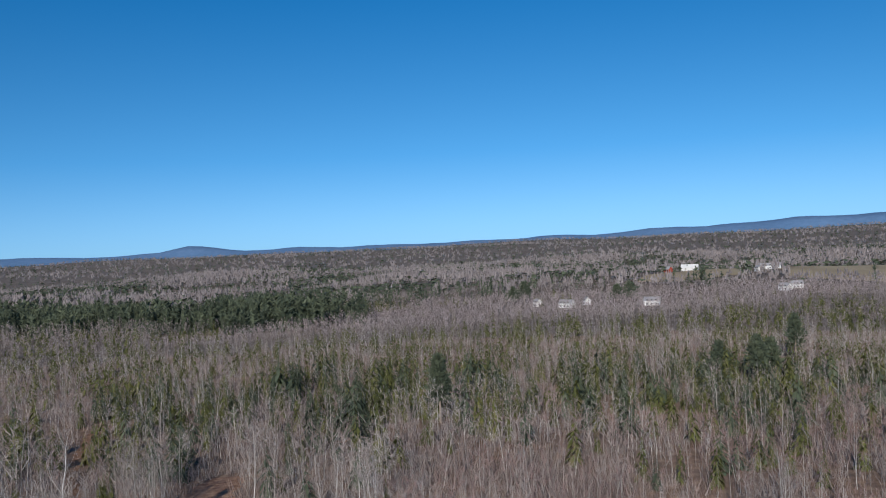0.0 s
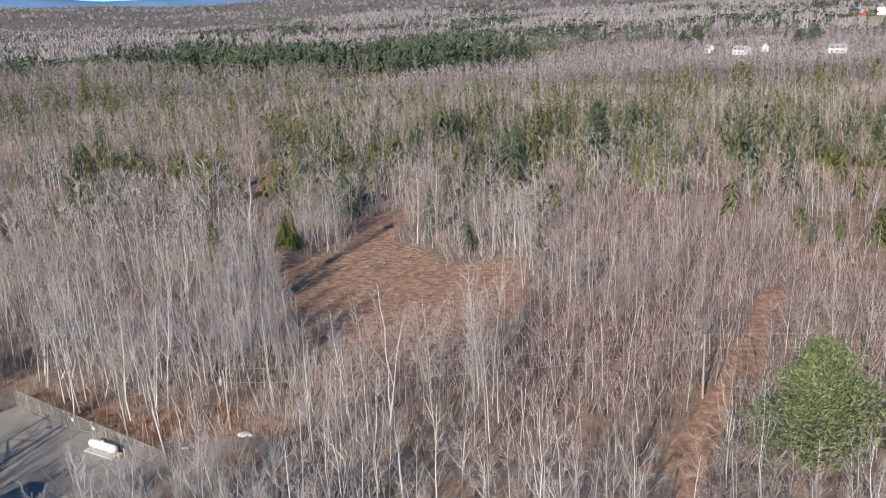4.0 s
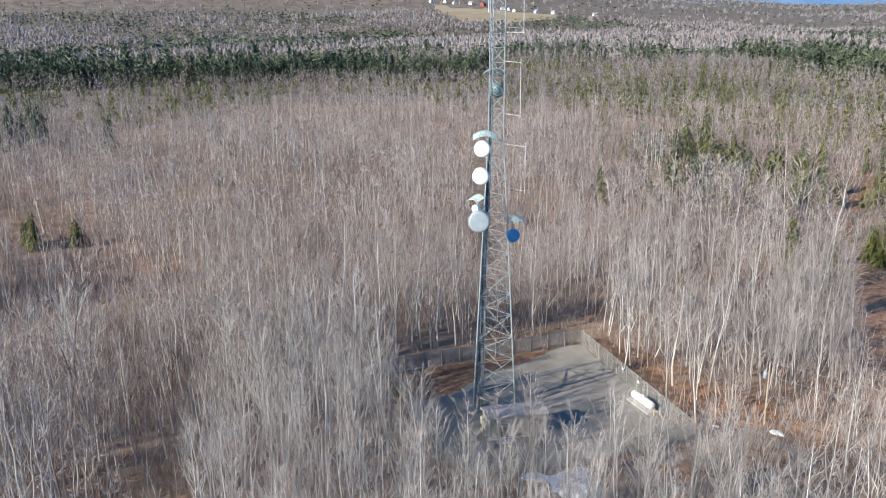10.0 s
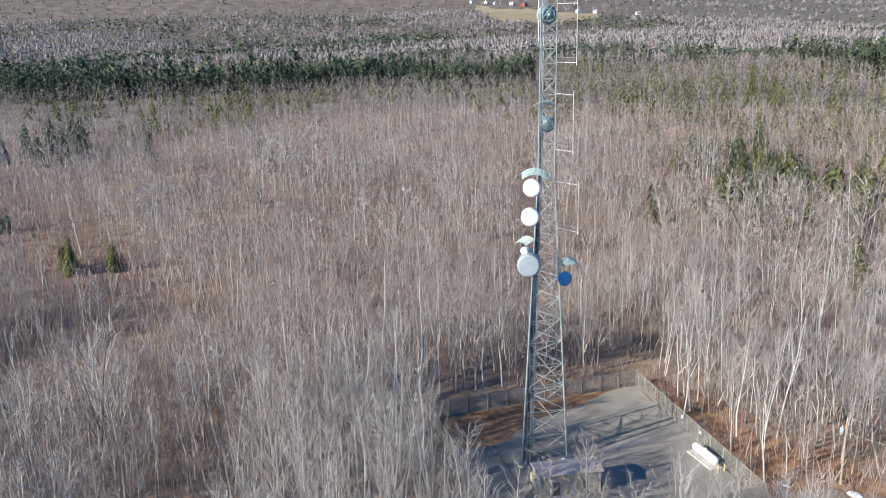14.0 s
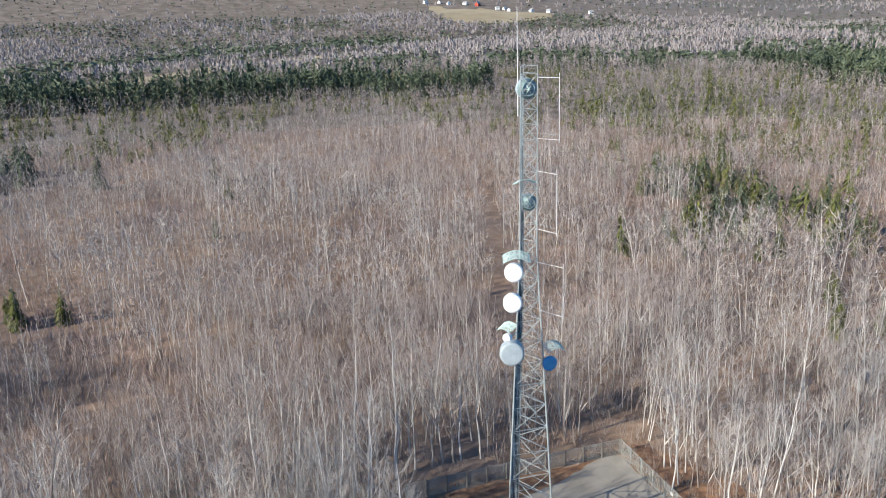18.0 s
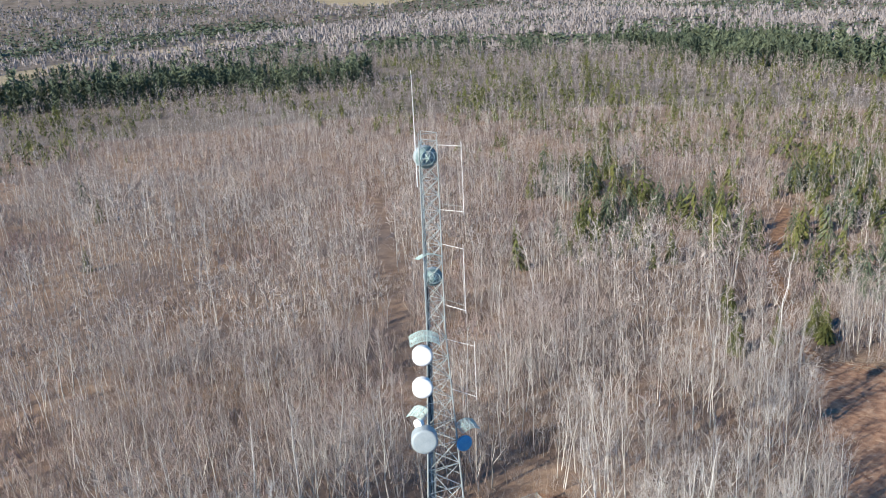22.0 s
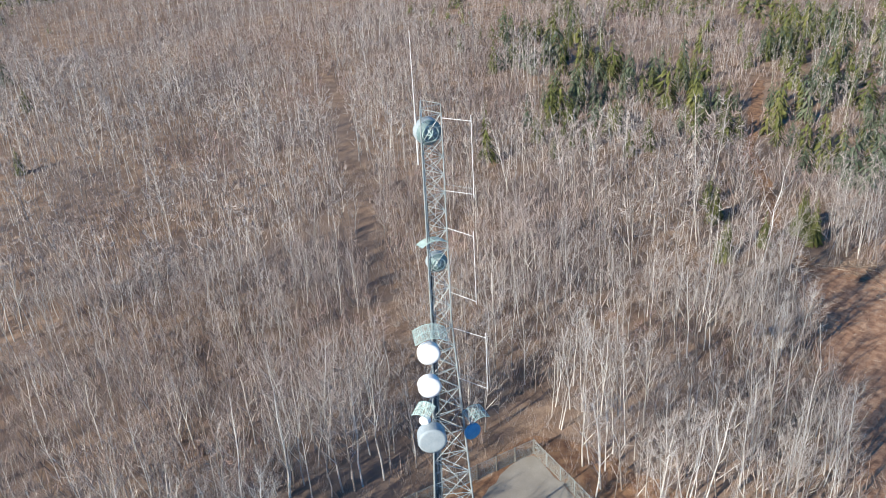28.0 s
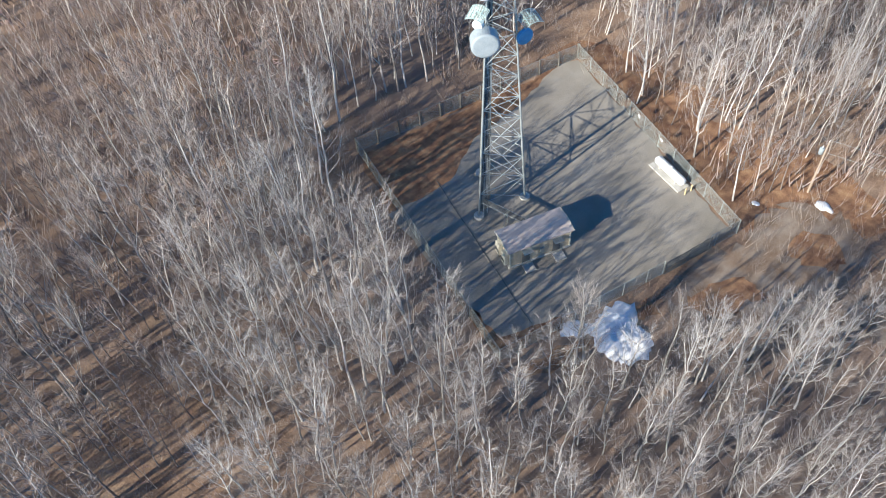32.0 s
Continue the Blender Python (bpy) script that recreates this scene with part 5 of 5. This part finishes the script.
for k in range(4):
    A, B = CORNERS[k], CORNERS[(k + 1) % 4]
    if k == 2:
        dA = math.hypot(GATE[1][0] - A[0], GATE[1][1] - A[1])
        dB = math.hypot(GATE[0][0] - A[0], GATE[0][1] - A[1])
        fence_side(A, B, (dA, dB))
    else:
        fence_side(A, B, dark=k == 0)
ga, gb = Vector((*GATE[0], 0)), Vector((*GATE[1], 0))
for e, (h0, h1) in enumerate(((ga, ga.lerp(gb, 0.49)), (gb, gb.lerp(ga, 0.49)))):
    gz = float(land(h0.x, h0.y))
    leaf = thing("gate_leaf", Matrix.Translation((h0.x, h0.y, gz + 0.08)), "chain-link swing gate leaf, shut", "gate", "gate leaves")
    v = h1 - h0
    bm = bmesh.new()
    for p, q in (((0, 0, 0.05), (0, 0, 2.2)), ((v.x, v.y, 0.05), (v.x, v.y, 2.2)), ((0, 0, 2.2), (v.x, v.y, 2.2)), ((0, 0, 0.05), (v.x, v.y, 0.05)), ((0, 0, 1.1), (v.x, v.y, 1.1))):
        rod(bm, p, q, 0.035, 6)
    part("gate_frame", bm, DARK, leaf)
    bm = bmesh.new()
    dd = v.normalized()
    for sgn in (1, -1):
        k = -2.1
        while k < v.length:
            u0, u1 = max(0, k), min(v.length, k + 2.1)
            if u1 > u0 + 0.02:
                za, zb = u0 - k + 0.05, u1 - k + 0.05
                if sgn < 0:
                    za, zb = 2.2 - za, 2.2 - zb
                rod(bm, (dd.x * u0, dd.y * u0, za), (dd.x * u1, dd.y * u1, zb), 0.008, 3)
            k += 0.09
    part("wire_mesh", bm, DARK, leaf)
for f in (0.42, 0.56):
    p = Vector((*CORNERS[1], 0)).lerp(Vector((*CORNERS[2], 0)), f)
    z = float(land(p.x, p.y)) + 1.6
    dd = (Vector((*CORNERS[2], 0)) - Vector((*CORNERS[1], 0))).normalized()
    bm = bmesh.new()
    nrm = dd.cross(Vector((0, 0, 1)))
    mm = Matrix(((dd.x, nrm.x, 0, p.x + nrm.x * 0.06), (dd.y, nrm.y, 0, p.y + nrm.y * 0.06), (0, 0, 1, z), (0, 0, 0, 1)))
    sg = thing("warning_sign", mm, "small white metal sign wired to the fence", "sign", "signs on the fence")
    part("plate", box(bmesh.new(), (0.46, 0.012, 0.4), bevel=0.003), WHITE, sg)
    part("wording", box(bmesh.new(), (0.34, 0.006, 0.05), (0, 0.011, 0.08)), DARK, sg, "dark line of wording")
    part("wording", box(bmesh.new(), (0.3, 0.006, 0.04), (0, 0.011, -0.04)), DARK, sg)


# ---------------------------------------------------------------- snow, poles, wires
def snow_patch(outline, h, seed, label):
    """Old snow: an uneven low heap inside an outline, thin and ragged at its border."""
    g = random.Random(seed)
    cx, cy = sum(q[0] for q in outline) / len(outline), sum(q[1] for q in outline) / len(outline)
    polar = sorted((math.atan2(py - cy, px - cx), math.hypot(px - cx, py - cy)) for px, py in outline)
    polar = [(polar[-1][0] - 2 * math.pi, polar[-1][1])] + polar + [(polar[0][0] + 2 * math.pi, polar[0][1])]
    n, rings = 64, 11
    bm = bmesh.new()
    top = bm.verts.new((0, 0, h))
    last = None
    for k in range(1, rings + 1):
        f = k / rings
        ring = []
        for i in range(n):
            a = -math.pi + 2 * math.pi * i / n
            r = float(np.interp(a, [q[0] for q in polar], [q[1] for q in polar])) * f * (1 + (g.uniform(-0.09, 0.09) if k == rings else 0.0))
            px, py = cx + r * math.cos(a), cy + r * math.sin(a)
            z = h * (1 - f ** 3) * (0.85 + 0.3 * float(wave(np.array(px), np.array(py), 1.1, seed)) + 0.12 * g.uniform(-1, 1)) - 0.03 * (k == rings)
            ring.append(bm.verts.new((px - cx, py - cy, z)))
        for i in range(n):
            if last:
                bm.faces.new((last[i], ring[i], ring[(i + 1) % n], last[(i + 1) % n]))
            else:
                bm.faces.new((top, ring[i], ring[(i + 1) % n]))
        last = ring
    ob = part("snow_patch", bm, SNOW, smooth=True)
    ob.matrix_world = Matrix.Translation((cx, cy, float(land(cx, cy)) + 0.06))
    tagged(ob, label, "snow", "old snow patches")


snow_patch([(18.8, -5.2), (18.4, -2.6), (18.7, -0.8), (20.3, 0.6), (21.7, -0.7), (22.1, -1.5), (24.6, -2.4), (25.0, -4.0), (24.4, -5.5), (22.7, -6.4), (20.6, -6.4)], 0.55, 2, "melting heap of old snow outside the fence")
snow_patch([(16.6, -7.4), (17.6, -4.6), (18.6, -4.0), (18.5, -5.6), (17.5, -6.6)], 0.10, 5, "thin ragged tongue of old snow beside the heap")
snow_patch([(29.4, 24.2), (30.0, 24.7), (31.0, 24.4), (31.7, 23.8), (30.9, 23.7)], 0.16, 3, "small bright patch of old snow by the drive")
snow_patch([(23.7, 20.0), (24.2, 20.4), (24.7, 20.1), (24.3, 19.8)], 0.12, 4, "scrap of old snow outside the fence")

# an added dark rod stands in for a straight dark line across the gravel
bm = bmesh.new()
w0, w1 = Vector((-7.4, 1.2, 0)), Vector((13.6, -8.2, 0))
for k in range(12):
    a, b = w0.lerp(w1, k / 12), w0.lerp(w1, (k + 1) / 12)
    rod(bm, (a.x, a.y + 0.05 * math.sin(k * 1.7), 0.10), (b.x, b.y + 0.05 * math.sin((k + 1) * 1.7), 0.10), 0.045, 5)
tagged(part("dark_ground_line", bm, DARK), "thin dark rod added as a straight line across the gravel", "cable")


def utility_pole(where, h, label, transformer=False):
    z = float(land(*where))
    ob = thing("utility_pole", Matrix.Translation((*where, z)), label, "utility pole", "poles of the power line")
    bm = bmesh.new()
    rod(bm, (0, 0, -0.4), (0, 0, h), 0.15, 10, 0.10)
    part("pole", bm, POLE_WOOD, ob)
    bm = bmesh.new()
    rod(bm, (0, 0, h), (0, 0, h + 0.28), 0.05, 8, 0.03)
    part("insulator", bm, WHITE, ob)
    if transformer:
        t1 = part("transformer", lathe(bmesh.new(), [(0, -0.45), (0.26, -0.43), (0.27, 0.4), (0.2, 0.48), (0, 0.5)], 18, Matrix.Translation((-0.4, -0.15, h - 1.5))), PALE, ob, "pale grey can transformer", True)
        bm = bmesh.new()
        rod(bm, (-0.4, -0.15, h - 1.0), (-0.4, -0.15, h - 0.7), 0.04, 8)
        part("bushing", bm, WHITE, t1)
    return Vector((*where, z + h + 0.28))


def cable(a, b, sag, r, label):
    bm = bmesh.new()
    n = 14
    pts = [a.lerp(b, k / n) - Vector((0, 0, 4 * sag * (k / n) * (1 - k / n))) for k in range(n + 1)]
    for p, q in zip(pts, pts[1:]):
        rod(bm, p, q, r, 4)
    tagged(part("power_line", bm, GALV), label, "cable", "power line wires")


tops = [utility_pole(LINE[0], 8.3, "weathered wooden utility pole with a pale transformer", True)]
tops.append(utility_pole(LINE[2], 8.8, "weathered wooden utility pole by the track"))
tops.append(utility_pole(LINE[4], 10.2, "weathered wooden utility pole among the trees"))
for a, b in zip(tops, tops[1:]):
    cable(a, b, 1.0, 0.022, "thin bare overhead wire between poles")
    cable(a - Vector((0, 0, 1.9)), b - Vector((0, 0, 1.9)), 1.2, 0.022, "lower overhead wire between poles")

# slash, logs and brush left in the clearing
g = np.random.default_rng(77)
sl = Shape()
lines = [[(6, 94), (13, 99), (20, 101)], [(28, 108), (34, 106.5), (44, 95), (57, 98)], [(17, 100), (26, 95), (36, 96)]]
for pts in lines:
    for k in range(420):
        i = g.integers(len(pts) - 1)
        f = g.uniform()
        px, py = np.array(pts[i]) * (1 - f) + np.array(pts[i + 1]) * f + g.normal(0, 2.1, 2)
        a, l = g.uniform(0, 6.28), g.uniform(0.5, 3.0)
        z = float(land(px, py)) + g.uniform(0.05, 0.6)
        p, q = (px, py, z), (px + math.cos(a) * l, py + math.sin(a) * l, z + g.normal(0, 0.2))
        sl.spike(p, q, g.uniform(0.03, 0.11), 0, g)
for k in range(2600):
    px, py = g.uniform(5, 60), g.uniform(42, 110)
    if inside(np.array(px), np.array(py), CLEAR):
        a, l = g.uniform(0, 6.28), g.uniform(0.3, 1.6)
        z = float(land(px, py)) + 0.07
        sl.spike((px, py, z), (px + math.cos(a) * l, py + math.sin(a) * l, z + g.uniform(0, 0.25)), g.uniform(0.03, 0.1), 0, g)
v, t, m = sl.arrays()
tagged(new("cut_slash", soup("cut_slash", v, t, [SLASH])), "pale cut branches and brush along the clearing edge", "brush pile", kind="stuff")


# ---------------------------------------------------------------- farms and houses far off
def house(name, where, turn, w, l, h, rise, wall_mat, roof_mat, label, category, group="houses far off", floors=1):
    z = float(land(*where)) - 0.3
    w, l, h, rise = w * 0.8, l * 0.8, h * 0.72, rise * 0.8
    ob = thing(name, pose(where[0], where[1], z, 0, 0, turn), label, category, group)
    bm = bmesh.new()
    box(bm, (w, l, h), (0, 0, h / 2))
    for e in (-1, 1):
        vs = [bm.verts.new(p) for p in ((-w / 2, e * l / 2 * 0.998, h), (w / 2, e * l / 2 * 0.998, h), (0, e * l / 2 * 0.998, h + rise))]
        bm.faces.new(vs)
    part("wall", bm, wall_mat, ob)
    sl_ = math.hypot(w / 2 + 0.4, rise * (1 + 0.8 / w))
    for s in (-1, 1):
        bm = bmesh.new()
        ang = math.atan2(rise, w / 2)
        box(bm, (sl_, l + 0.8, 0.18), (0, 0, 0), Matrix.Translation((s * (w / 4 + 0.1), 0, h + rise / 2 + 0.05)) @ Matrix.Rotation(s * ang, 4, "Y"))
        part("roof", bm, roof_mat, ob)
    for f in range(floors):
        for s in (-1, 1):
            for k in range(3):
                part("window", box(bmesh.new(), (0.1, 1.0, 1.3), (s * (w / 2 + 0.03), (k - 1) * l / 3.4, 1.6 + f * 2.7)), PANE, ob)
    bm = bmesh.new()
    box(bm, (1.0, 0.1, 2.1), (0, -l / 2 - 0.04, 1.05))
    part("door", bm, PANE, ob)
    return ob


house("barn", (322, 880), 62, 9, 22, 5, 4, HOUSE_WHITE, HOUSE_WHITE, "long white barn on a farm across the woods", "barn", "farm buildings", 0)
house("barn", (296, 868), 30, 8, 10, 4.5, 3.5, BARN_RED, HOUSE_ROOF, "red barn with a grey roof in a field", "barn", "farm buildings")
for (hx, hy), tr, ww, ll, lb in (((155, 590), 50, 9, 13, "white farmhouse with a pale roof among trees"), ((135, 612), 20, 6, 9, "small white outbuilding among trees"),
                                 ((215, 575), 70, 10, 14, "white house with a grey roof among trees"), ((391, 835), 80, 9, 26, "long white farm building by a field"), ((372, 810), 10, 8, 10, "white farmhouse by a field"),
                                 ((335, 640), 30, 8, 11, "small pale house half hidden by trees"), ((350, 655), 80, 8, 11, "pale house half hidden by trees"), ((172, 606), 10, 6, 7, "low white shed by a farmhouse")):
    house("house", (hx, hy), tr, ww, ll, 5.2, 3.0, HOUSE_WHITE, HOUSE_ROOF, lb, "house", floors=2)
house("barn", (-1457, 1342), 20, 11, 15, 8, 5, BARN_RED, HOUSE_ROOF, "red barn above a tan field far away", "barn", floors=0)
for k, (hx, hy) in enumerate(((-1545, 1262), (-1530, 1290), (-1504, 1296), (-1486, 1330), (-1386, 1336), (-1372, 1344), (-1347, 1332), (-1306, 1360), (-1273, 1378), (-1199, 1430))):
    house("house", (hx, hy), k * 37, 9, 12 - k % 3, 6.0, 4, HOUSE_WHITE, HOUSE_ROOF, "white farmhouse at the edge of far fields", "house", floors=2)
